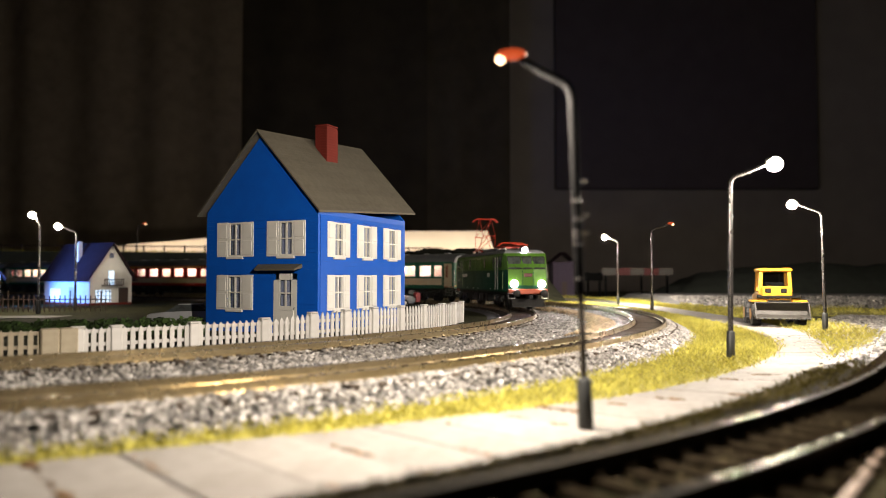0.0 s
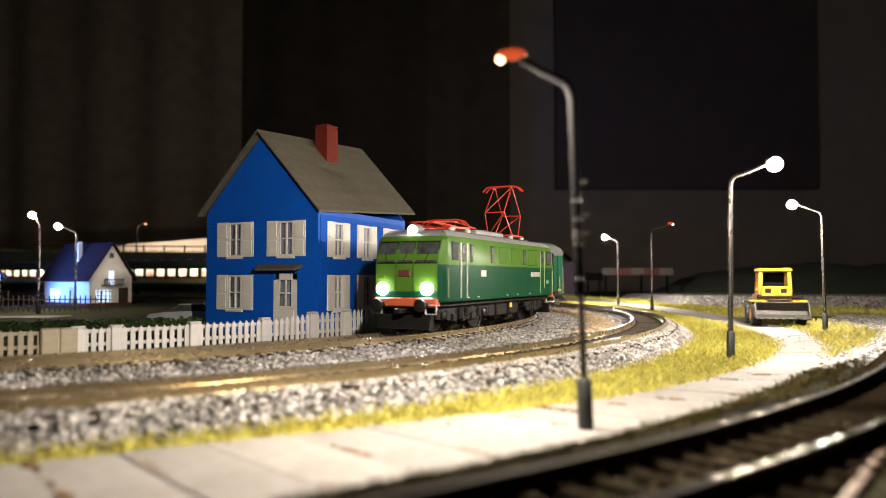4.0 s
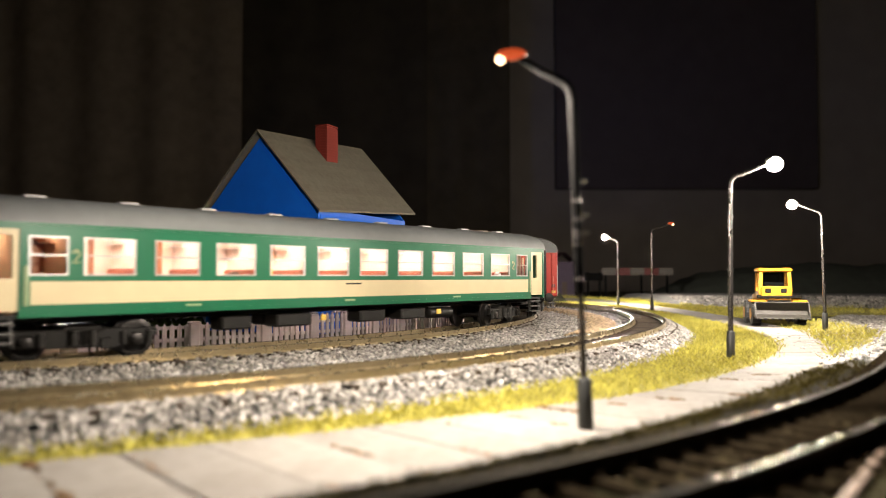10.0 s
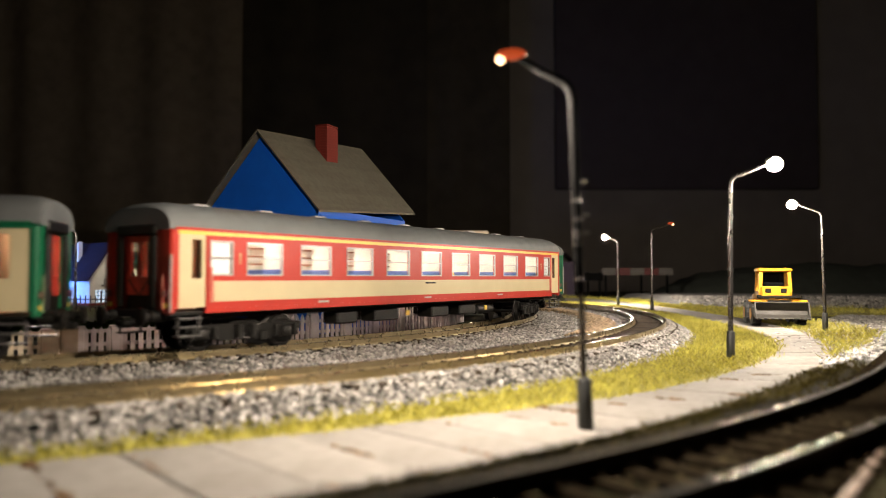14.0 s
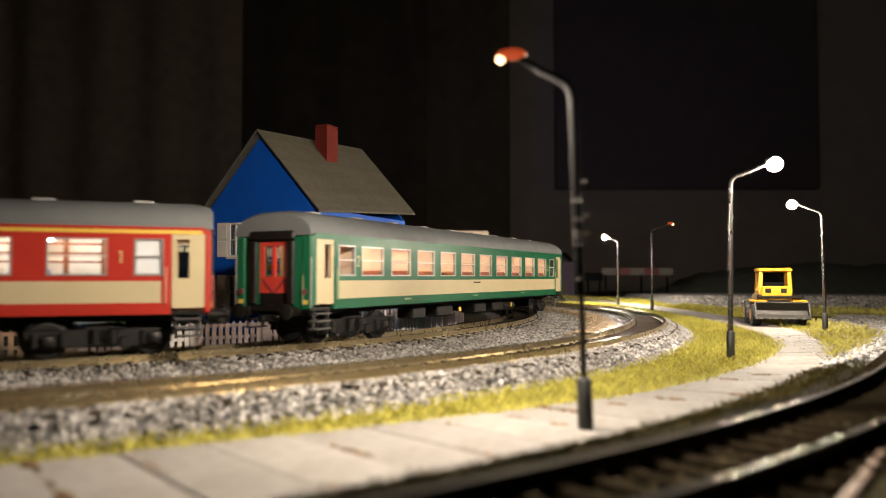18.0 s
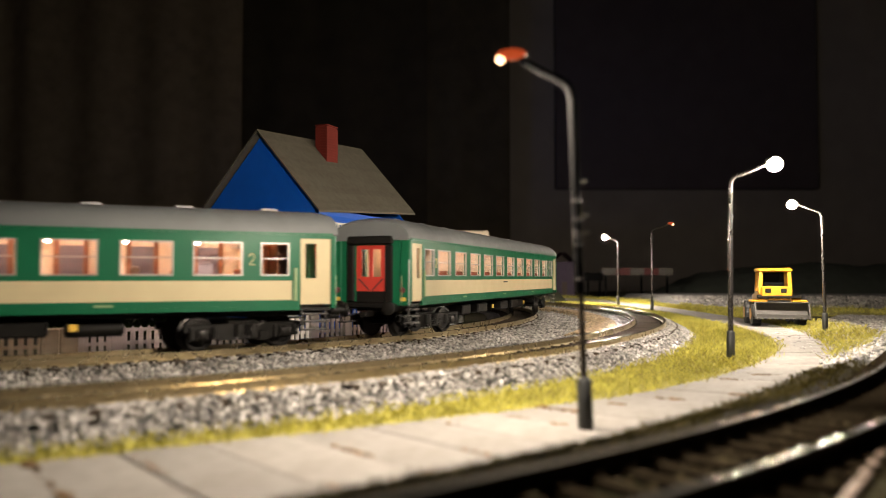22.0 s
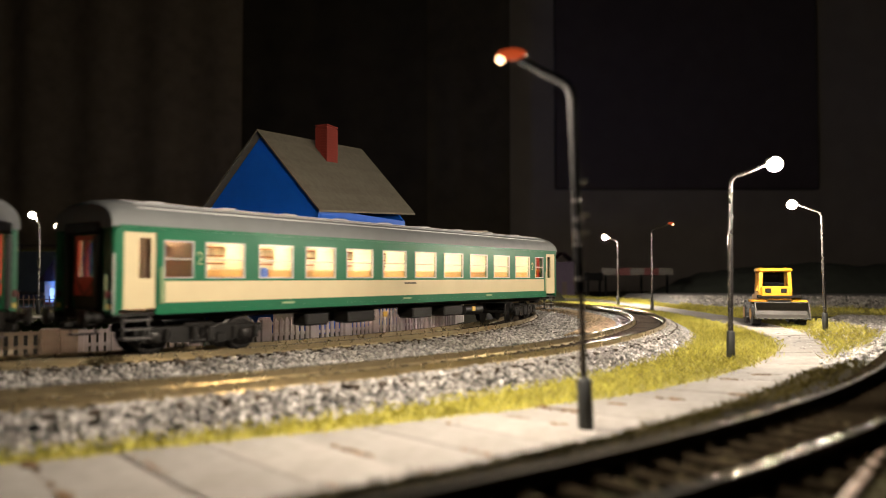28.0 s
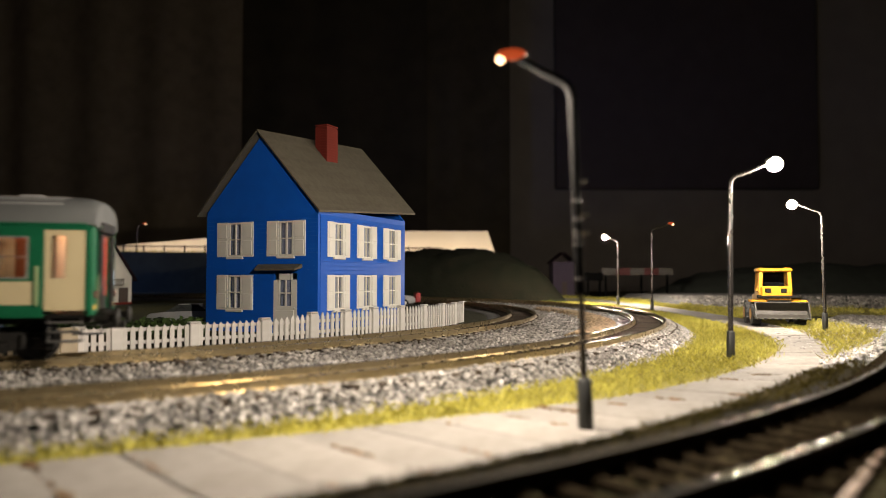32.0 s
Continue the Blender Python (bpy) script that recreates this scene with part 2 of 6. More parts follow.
WALLP = mat("grey_painted_wall", (0.42, 0.375, 0.33), 0.9, 0, (0.32, 0.285, 0.25), 90, 0.8, 0.3, 3)
BLACKB = mat("black_panel", (0.13, 0.105, 0.115), 0.6, 0, None, 60, 0.7)
STUCCO = mat("white_stucco", (0.68, 0.66, 0.60), 0.8, 0, (0.55, 0.53, 0.48), 5, 0.7, 0.15, 0.7)
ROOFB = mat("dark_brown_roof", (0.026, 0.015, 0.018), 0.9, 0, (0.015, 0.010, 0.012), 4, 0.8, 0.1, 0.8, spec=0.04)
WOODB = mat("dark_brown_wood", (0.05, 0.03, 0.02), 0.6, 0, None, 2, 0.6)
NET = mat("bluish_net_curtain", (0.34, 0.36, 0.50), 0.9, 0, (0.20, 0.22, 0.36), 3, 0.8)
WINLIT = mat("lit_blue_white_window", (0.8, 0.9, 1), 0.4, emit=0.9, emit_col=(0.6, 0.8, 1.0))
CARGREY = mat("silver_car_paint", (0.55, 0.56, 0.57), 0.2, 0.2, None, 6, 0.4)
CARRED = mat("red_car_paint", (0.5, 0.02, 0.02), 0.3, 0, None, 6, 0.4)
PURPLE = mat("dull_purple_wall", (0.05, 0.035, 0.06), 0.8, 0, None, 5, 0.5)
WALLDARK = mat("room_wall_paint", (0.5, 0.47, 0.44), 0.9, 0, None, 80, 0.5)


# ---- building helpers ----
class Geo:
    def __init__(self):
        self.v, self.f, self.m = [], [], []

    def add(self, verts, faces, m=0):
        o = len(self.v)
        self.v += [tuple(p) for p in verts]
        self.f += [tuple(i + o for i in f) for f in faces]
        self.m += [m] * len(faces)
        return self

    def hexa(self, p, m=0):
        return self.add(p, [(0, 3, 2, 1), (4, 5, 6, 7), (0, 1, 5, 4), (1, 2, 6, 5), (2, 3, 7, 6), (3, 0, 4, 7)], m)

    def box(self, x0, x1, y0, y1, z0, z1, m=0):
        return self.hexa([(x0, y0, z0), (x1, y0, z0), (x1, y1, z0), (x0, y1, z0), (x0, y0, z1), (x1, y0, z1), (x1, y1, z1), (x0, y1, z1)], m)

    def cbox(self, x0, x1, y0, y1, z0, z1, b=0.3, m=0):
        rings = []
        for z, i in ((z0, b), (z0 + b, 0), (z1 - b, 0), (z1, b)):
            a, c, d, e = x0 + i, x1 - i, y0 + i, y1 - i
            rings.append([(a + b, d, z), (c - b, d, z), (c, d + b, z), (c, e - b, z), (c - b, e, z), (a + b, e, z), (a, e - b, z), (a, d + b, z)])
        return self.loft(rings, m)

    def loft(self, rings, m=0, caps=True, closed=True):
        n = len(rings[0])
        v = [p for r in rings for p in r]
        f = []
        for i in range(len(rings) - 1):
            for j in range(n if closed else n - 1):
                k = (j + 1) % n
                f.append((i * n + j, i * n + k, (i + 1) * n + k, (i + 1) * n + j))
        if caps:
            f += [tuple(reversed(range(n))), tuple(range((len(rings) - 1) * n, len(rings) * n))]
        return self.add(v, f, m)

    def tube(self, pts, r, n=8, m=0):
        rings = []
        pts = [Vector(p) for p in pts]
        for i, p in enumerate(pts):
            d = (pts[min(i + 1, len(pts) - 1)] - pts[max(i - 1, 0)]).normalized()
            a = d.orthogonal().normalized() if i == 0 else (a - d * a.dot(d)).normalized()
            b = d.cross(a)
            rr = r[i] if isinstance(r, (list, tuple)) else r
            rings.append([p + (a * math.cos(2 * math.pi * j / n) + b * math.sin(2 * math.pi * j / n)) * rr for j in range(n)])
        return self.loft(rings, m)

    def ball(self, c, r, n=12, k=8, m=0, sx=1, sy=1, sz=1):
        rings = []
        for i in range(k + 1):
            a = math.pi * (i / k - 0.5) * 0.998
            rings.append([(c[0] + sx * r * math.cos(a) * math.cos(2 * math.pi * j / n), c[1] + sy * r * math.cos(a) * math.sin(2 * math.pi * j / n), c[2] + sz * r * math.sin(a)) for j in range(n)])
        return self.loft(rings, m)

    def disc(self, c, axis, profile, n=16, m=0):
        # profile: (distance along axis, radius); axis 0 x, 1 y, 2 z
        rings = []
        for t, r in profile:
            ring = []
            for j in range(n):
                a = 2 * math.pi * j / n
                q = [r * math.cos(a), r * math.sin(a)]
                q.insert(axis, t)
                ring.append(tuple(c[i] + q[i] for i in range(3)))
            rings.append(ring)
        return self.loft(rings, m)

    def mesh(self, name, mats, smooth=40, weld=False):
        me = bpy.data.meshes.new(name)
        me.from_pydata([(x * MM, y * MM, z * MM) for x, y, z in self.v], [], self.f)
        for mt in (mats if isinstance(mats, (list, tuple)) else [mats]):
            me.materials.append(mt)
        me.polygons.foreach_set("material_index", self.m)
        bm = bmesh.new()
        bm.from_mesh(me)
        if weld:
            bmesh.ops.remove_doubles(bm, verts=bm.verts, dist=1e-6)
        bmesh.ops.recalc_face_normals(bm, faces=bm.faces)
        bm.to_mesh(me)
        bm.free()
        if smooth:
            me.shade_smooth()
            me.set_sharp_from_angle(angle=radians(smooth))
        return me


def at(x, y, z, rz=0, rx=0, ry=0):
    return pose(x * MM, y * MM, z * MM, rx, ry, rz)


def part(name, geo, mats, parent=None, label="", place=None, smooth=40, weld=False):
    data = geo if isinstance(geo, bpy.types.Mesh) else geo.mesh(name, mats, smooth, weld)
    ob = new(name, data)
    if parent is not None:
        ob.parent = parent
    if place is not None:
        ob.matrix_basis = place
    if label:
        ob["label"] = label
    return ob


def thing(name, label, category, place, group="", kind=""):
    ob = new(name)
    ob.empty_display_size = 0.005
    ob.matrix_basis = place
    return tagged(ob, label, category, group, kind)


def structure(name, geo, mats, label="", smooth=40):
    return tagged(part(name, geo, mats, smooth=smooth), label, "", "", "structure")


# ---- the plan ----
CX, CY, R1, R2 = -315.2, 531.5, 370.2, 446.0
C3X, C3Y, R3 = -320.0, 530.0, 557.5
A3 = -36.0  # the near track runs straight on from here
RAIL_Z = 7.96
TURN = 60.0  # degrees of the curve behind its outermost point, before the straight


def on_track(s, r=R1):
    """Place and heading at distance s along the inner line; s = 0 is the point of the curve nearest in y."""
    s0, s1 = -R1 * (math.pi / 2 + radians(TURN)), 200.0
    if s > s1:
        x, y, h = on_track(s1, r)
        return x + (s - s1) * math.cos(h), y + (s - s1) * math.sin(h), h
    if s >= s0:
        a = -math.pi / 2 - s / R1
        return CX + r * math.cos(a), CY + r * math.sin(a), a - math.pi / 2
    a = radians(TURN)
    h = a - math.pi / 2
    d = s - s0
    return CX + r * math.cos(a) + d * math.cos(h), CY + r * math.sin(a) + d * math.sin(h), h


def near_place(a, off):
    """Place at an angle (degrees) round the near curve, off mm outside its line; past A3 the angle runs on along the straight."""
    e = radians(min(a, A3))
    d = max(0.0, radians(a - A3)) * R3
    return C3X + (R3 + off) * math.cos(e) - d * math.sin(e), C3Y + (R3 + off) * math.sin(e) + d * math.cos(e)


def near_offset(x, y):
    """How far a place lies outside the near track's line."""
    if math.degrees(math.atan2(y - C3Y, x - C3X)) < A3:
        return math.hypot(x - C3X, y - C3Y) - R3
    e = radians(A3)
    return (x - C3X) * math.cos(e) + (y - C3Y) * math.sin(e) - R3


# ---- ground and room ----
g = Geo()
nx, ny = 60, 60
for i in range(nx + 1):
    for j in range(ny + 1):
        x, y = -1600 + 3200 * i / nx, -250 + 1900 * j / ny
        g.v.append((x, y, -0.3 + 0.5 * noise.noise((x / 60, y / 60, 0))))
for i in range(nx):
    for j in range(ny):
        a = i * (ny + 1) + j
        g.f.append((a, a + ny + 1, a + ny + 2, a + 1))
        g.m.append(0)
structure("ground", g, GROUND, "dark flocked layout baseboard")
structure("layout_table", Geo().box(-1600, 1600, -250, 1650, -40, -3), WOODB, "dark wooden layout table top")
structure("floor", Geo().box(-3000, 3000, -1500, 2600, -860, -850), WALLDARK, "dark room floor")
for q in ((-1500, -1400, -150, -50), (1400, 1500, -150, -50), (-1500, -1400, 1450, 1550), (1400, 1500, 1450, 1550)):
    structure("table_leg", Geo().box(*q, -850, -41), WOODB, "dark wooden table leg")
structure("wall_back", Geo().box(-3000, 3000, 2600, 2680, -850, 1700), WALLP, "grey painted wall in the dark")
structure("wall_west", Geo().box(-3080, -3000, -1500, 2600, -850, 1700), WALLDARK)
structure("wall_east", Geo().box(3000, 3080, -1500, 2600, -850, 1700), WALLDARK)
structure("wall_front", Geo().box(-3000, 3000, -1580, -1500, -850, 1700), WALLDARK)
structure("ceiling", Geo().box(-3080, 3080, -1580, 2680, 1700, 1760), WALLDARK)


def curtain(x0, x1, y, z0, z1, folds, depth, label, cloth):
    c = Geo()
    n = int((x1 - x0) / 12)
    ring = []
    for k in range(n + 1):
        t = k / n
        x = x0 + (x1 - x0) * t
        w = math.sin(t * folds * 2 * math.pi) + 0.4 * math.sin(t * folds * 5.3 + 1) + 0.5 * noise.noise((x / 90, 3, 1))
        ring.append((x, y + depth * w))
    rows = [[(x, yy, z0 + (z1 - z0) * h / 4) for x, yy in ring] for h in range(5)]
    back = [[(x, yy + 6, z) for x, yy, z in r] for r in rows]
    c.loft(rows, 0, False, False)
    c.loft(back, 0, False, False)
    ob = part("curtain", c, cloth)
    return tagged(ob, label, "curtain", "dark curtains behind the layout")


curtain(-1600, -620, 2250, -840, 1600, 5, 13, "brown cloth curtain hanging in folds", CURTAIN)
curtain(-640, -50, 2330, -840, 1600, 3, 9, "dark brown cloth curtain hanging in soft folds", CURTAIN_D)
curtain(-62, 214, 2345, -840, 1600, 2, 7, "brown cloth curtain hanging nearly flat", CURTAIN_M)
# a dark board hangs before the grey wall
dark_board = thing("wall_board", "large black board hanging on the grey wall", "board", at(0, 0, 0))
part("panel", Geo().cbox(390, 1300, 2540, 2575, 335, 1500, 4), BLACKB, dark_board)
part("bracket", Geo().box(800, 860, 2575, 2600, 1300, 1400), BLACKB, dark_board)


def bed(name, centre, profile, a0, a1, tail=0.0, material=BED, label="", head=0.0):
    """A roadbed swept round a centre: profile of (radius, z), from angle a0 to a1, with a straight tail."""
    b = Geo()
    n = max(12, int((a1 - a0) / 1.5))
    secs = []
    for k in range(n + 1):
        a = radians(a0 + (a1 - a0) * k / n)
        secs.append([(centre[0] + r * math.cos(a), centre[1] + r * math.sin(a), z) for r, z in profile])
    if head:
        a = radians(a0)
        secs.insert(0, [(x + math.sin(a) * head, y - math.cos(a) * head, z) for x, y, z in secs[0]])
    if tail:
        a = radians(a1)
        d = (-math.sin(a) * tail, math.cos(a) * tail)
        secs.append([(x + d[0], y + d[1], z) for x, y, z in secs[-1]])
    b.loft(secs, 0, True, False)
    return structure(name, b, material, label)


bed("inner_ground", (CX, CY), [(1, 3.6), (346, 3.6), (352, -2)], -180, 180, 0, GROUND, "dark flocked ground inside the curve")
bed("roadbed_1", (CX, CY), [(340, -1), (347, 3.8), (354, 4.3), (456, 4.3), (467, 0.2), (470, -1)], -90 - math.degrees(200.0 / R1), TURN, 1500, BED, "grey ballast roadbed under two tracks", 1150)
bed("roadbed_2", (C3X, C3Y), [(R3 - 36, -1), (R3 - 20, 4.3), (R3 + 20, 4.3), (R3 + 36, -1)], -125, A3, 1200, GROUND, "dark ballast roadbed")
back_bed = Geo()
back_bed.hexa([(250, 770, -1), (1500, 590, -1), (1500, 880, -1), (250, 1060, -1), (262, 872, 9), (1500, 690, 9), (1500, 860, 9), (262, 1045, 9)])
structure("roadbed_3", back_bed, BED, "grey ballast embankment crossing at the back")

bed("berm", (C3X, C3Y), [(R3 - 37, -1), (R3 - 33, 0.5), (R3 - 26, 2.4), (R3 - 20.5, 4.8), (R3 - 17, 5.4), (R3 - 13.5, 4.4), (R3 - 12, 2)], -95, A3, 0, BERM, "soil berm beside the near track, darkened as unlit")
# ---- tracks ----
PROFILE = [(-1.15, -2.5), (-1.15, -2.2), (-0.4, -1.9), (-0.4, -0.9), (-0.62, -0.75), (-0.62, -0.06), (-0.5, 0), (0.5, 0), (0.62, -0.06), (0.62, -0.75), (0.4, -0.9), (0.4, -1.9), (1.15, -2.2), (1.15, -2.5)]
SLEEPER_GEO = Geo().cbox(-1.3, 1.3, -15, 15, -2.6, -0.0, 0.25).mesh("sleeper", SLEEPER)


DSLEEPER_GEO = Geo().cbox(-1.3, 1.3, -15, 15, -2.6, -0.0, 0.25).mesh("sleeper", DSLEEPER)


def rail(points, side, track, label="", dark=False):
    r = Geo()
    secs = []
    for x, y, h in points:
        nx_, ny_ = -math.sin(h), math.cos(h)
        secs.append([(x + nx_ * (side + o), y + ny_ * (side + o), z) for o, z in PROFILE])
    n = len(PROFILE)
    v = [p for s in secs for p in s]
    f, m = [], []
    for i in range(len(secs) - 1):
        for j in range(n - 1):
            f.append((i * n + j, i * n + j + 1, (i + 1) * n + j + 1, (i + 1) * n + j))
            m.append(1 if j in (5, 6, 7) else 0)
    r.v, r.f, r.m = v, f, m
    return part("rail", r, [DRAIL if dark else RAILSIDE, DRAIL if dark else RAILTOP], track, label)


def make_track(label, points_of, s0, s1, near, dark=False):
    """points_of(s) gives x, y, heading; near(x, y) says which sleepers are built one by one."""
    track = thing("railway_track", label, "track", at(0, 0, RAIL_Z), "model railway tracks")
    n = int((s1 - s0) / 9)
    pts = [points_of(s0 + (s1 - s0) * k / n) for k in range(n + 1)]
    for side in (-8.25, 8.25):
        rail(pts, side, track, "", dark)
    rest = Geo()
    count = 0
    s = s0
    while s < s1:
        x, y, h = points_of(s)
        if near(x, y) and count < 280:
            count += 1
            part("sleeper", DSLEEPER_GEO if dark else SLEEPER_GEO, None, track, "", at(x, y, -2.45, math.degrees(h)))
        else:
            c_, s_ = math.cos(h), math.sin(h)
            q = [(x + a * c_ - b * s_, y + a * s_ + b * c_) for a, b in ((-1.3, -15), (1.3, -15), (1.3, 15), (-1.3, 15))]
            rest.hexa([(a, b, -5.05) for a, b in q] + [(a, b, -2.45) for a, b in q])
        # chairs that clip the rails to the sleeper
        c_, s_ = math.cos(h), math.sin(h)
        for b in (-9.9, -6.6, 6.6, 9.9):
            px, py = x - b * s_, y + b * c_
            if near(px, py):
                q = [(px + u * c_ - w * s_, py + u * s_ + w * c_) for u, w in ((-0.8, -0.5), (0.8, -0.5), (0.8, 0.5), (-0.8, 0.5))]
                rest.hexa([(a, b2, -2.5) for a, b2 in q] + [(a, b2, -1.95) for a, b2 in q])
        s += 6.6
    if rest.v:
        tagged(part("distant_sleeper_run", rest, DSLEEPER if dark else SLEEPER, track), kind="stuff")
    return track


def ring_points(cx, cy, r, a0, a1, tail):
    """Points by arc length from angle a0 (degrees) on; a straight follows after a1."""
    def f(s):
        a = radians(a0) + s / r
        if a <= radians(a1):
            return cx + r * math.cos(a), cy + r * math.sin(a), a + math.pi / 2
        e = radians(a1)
        d = s - r * (e - radians(a0))
        return cx + r * math.cos(e) - d * math.sin(e), cy + r * math.sin(e) + d * math.cos(e), e + math.pi / 2
    return f, r * radians(a1 - a0) + tail


make_track("brown rails on dark sleepers, curve the train runs on", on_track, -2250, 1330, lambda x, y: x > -330 and y < 800)
make_track("brown rails on dark sleepers, empty outer curve", lambda s: on_track(s, R2), -2250, 1330, lambda x, y: x > -330 and y < 800)
f3, l3 = ring_points(C3X, C3Y, R3, -115, A3, 900)
near_track = make_track("rails close to the layout edge, darkened as unlit", f3, 0, l3, lambda x, y: x > -60 and y < 620, True)


# lamp glints on both rail heads, built as thin bright metal patches
rw = random.Random(31)
for q, x0, x1, n_ in ((8.25, 44, 56, 4), (8.25, 60, 68, 3), (-8.25, 33, 62, 13), (8.25, 80, 150, 5), (-8.25, 64, 90, 3)):
    for k in range(n_):
        x = x0 + (x1 - x0) * (k + rw.uniform(0.2, 0.8)) / n_
        s = min((abs(f3(u)[0] - math.sin(f3(u)[2]) * q - x), u) for u in range(300, 900, 2))[1]
        x, y, h = f3(s)
        ln = rw.uniform(1.8, 4.8)
        part("glint_patch", Geo().cbox(-ln / 2, ln / 2, -0.5, 0.5, -0.1, 0.06, 0.04), RAILTOP, near_track, "bright patch for a lamp glint on the rail head", at(x - math.sin(h) * q, y + math.cos(h) * q, 0, math.degrees(h)))


def f4(s):
    return 26.8 + 0.61 * s, 61.5 + 0.79 * s, math.atan2(0.79, 0.61)


# a rail end that branches off beside the near track
branch = thing("rail_end", "single pale rail lying beside the near track", "rail", at(0, 0, 5.3))
stub = rail([f4(s) for s in range(0, 90, 6)], 0, branch)
stub.data.materials[0] = stub.data.materials[1] = BROWNRAIL
structure("branch_bed", Geo().hexa([(24, 40, -1), (48, 40, -1), (104, 140, -1), (80, 140, -1), (26, 45, 2.8), (46, 45, 2.8), (100, 138, 2.8), (82, 138, 2.8)]), GROUND, "dark bed under a single rail")

# ---- pavement ----
PAVE = [(-150, 84), (-72, 121), (-21, 149), (35, 182), (65, 207), (108, 257), (145, 317), (166, 376), (181, 450), (189, 553), (192, 700), (190, 850), (165, 1000), (90, 1120)]
WIDE = [48, 44, 38, 30, 27, 23, 18, 22, 28, 34, 36, 38, 48, 60]


def pave_at(t):
    """Inner edge point, unit normal outwards and width at a length t along the pavement's inner edge."""
    for (a, b, w0, w1) in zip(PAVE, PAVE[1:], WIDE, WIDE[1:]):
        d = math.hypot(b[0] - a[0], b[1] - a[1])
        if t <= d:
            u = t / d
            return a[0] + (b[0] - a[0]) * u, a[1] + (b[1] - a[1]) * u, (b[1] - a[1]) / d, -(b[0] - a[0]) / d, w0 + (w1 - w0) * u
        t -= d
    return None


PAVE_LEN = sum(math.hypot(b[0] - a[0], b[1] - a[1]) for a, b in zip(PAVE, PAVE[1:]))


def smooth_pave(t):
    acc = [pave_at(min(max(t + k, 0), PAVE_LEN - 0.01)) for k in (-30, -20, -10, 0, 10, 20, 30)]
    x, y, nx_, ny_, w = (sum(q[i] for q in acc) / len(acc) for i in range(5))
    ln = math.hypot(nx_, ny_)
    return x, y, nx_ / ln, ny_ / ln, w


pavement = thing("pavement", "pale concrete slab footpath curving beside the tracks", "", at(0, 0, 0), "", "structure")
under = Geo()
rows_ = []
t = 0.0
while t < PAVE_LEN:
    x, y, nx_, ny_, w = smooth_pave(t)
    rows_.append([(x, y, 0.74), (x + nx_ * w, y + ny_ * w, 0.74), (x + nx_ * w, y + ny_ * w, -1), (x, y, -1)])
    t += 12
under.loft(rows_)
part("joint_bed", under, JOINT, pavement)
t, rnd = 0.0, random.Random(4)
while t < PAVE_LEN - 20:
    ln = rnd.uniform(13.5, 16.5) * (1 if t < 700 else 2.2)
    a, b = smooth_pave(t + 0.1), smooth_pave(t + ln - 0.1)
    z = 0.95 + rnd.uniform(-0.12, 0.12)
    skew = -10.0
    s = Geo()
    q = []
    for (x, y, nx_, ny_, w), u0, u1 in ((a, 0.4, 1), (b, 0.4, 1)):
        tx, ty = -ny_, nx_
        q.append((x + nx_ * 0.4, y + ny_ * 0.4))
        q.append((x + nx_ * (w - 0.4) - tx * skew, y + ny_ * (w - 0.4) - ty * skew))
    c0 = (sum(p[0] for p in q) / 4, sum(p[1] for p in q) / 4)
    order = [q[0], q[1], q[3], q[2]]
    rings = []
    for zz, sh in ((0.2, 1.0), (z - 0.15, 1.0), (z, 0.985)):
        rings.append([((p[0] - c0[0]) * sh, (p[1] - c0[1]) * sh, zz) for p in order])
    s.loft(rings)
    part("slab", s, SLAB, pavement, "", at(c0[0], c0[1], 0), 0)
    t += ln


# ---- ballast and grass ----
def scatter(name, pts, sizes, material, label, seed, flat=0.75):
    """Many small stones in one mesh; pts: rows of x, y, z in mm."""
    rs = np.random.RandomState(seed)
    n = len(pts)
    ph = (1 + 5 ** 0.5) / 2
    base = np.array([(-1, ph, 0), (1, ph, 0), (-1, -ph, 0), (1, -ph, 0), (0, -1, ph), (0, 1, ph), (0, -1, -ph), (0, 1, -ph), (ph, 0, -1), (ph, 0, 1), (-ph, 0, -1), (-ph, 0, 1)]) / 1.9
    tri = np.array([(0, 11, 5), (0, 5, 1), (0, 1, 7), (0, 7, 10), (0, 10, 11), (1, 5, 9), (5, 11, 4), (11, 10, 2), (10, 7, 6), (7, 1, 8), (3, 9, 4), (3, 4, 2), (3, 2, 6), (3, 6, 8), (3, 8, 9), (4, 9, 5), (2, 4, 11), (6, 2, 10), (8, 6, 7), (9, 8, 1)])
    v = base[None] * rs.uniform(0.6, 1.25, (n, 12, 1)) * rs.uniform(0.6, 1.3, (n, 1, 3))
    ax = rs.normal(size=(n, 4))
    ax /= np.linalg.norm(ax, axis=1)[:, None]
    w, x, y, z = ax.T
    rot = np.stack([1 - 2 * (y * y + z * z), 2 * (x * y - z * w), 2 * (x * z + y * w), 2 * (x * y + z * w), 1 - 2 * (x * x + z * z), 2 * (y * z - x * w), 2 * (x * z - y * w), 2 * (y * z + x * w), 1 - 2 * (x * x + y * y)], 1).reshape(n, 3, 3)
    v = np.einsum("nij,nkj->nki", rot, v) * sizes[:, None, None] * 0.5
    v[:, :, 2] *= flat
    v += np.asarray(pts)[:, None, :]
    me = bpy.data.meshes.new(name)
    f = (tri[None] + 12 * np.arange(n)[:, None, None]).reshape(-1, 3)
    me.from_pydata((v.reshape(-1, 3) * MM).tolist(), [], f.tolist())
    me.materials.append(material)
    return tagged(new(name, me), label, "", "", "stuff")


rs = np.random.RandomState(2)


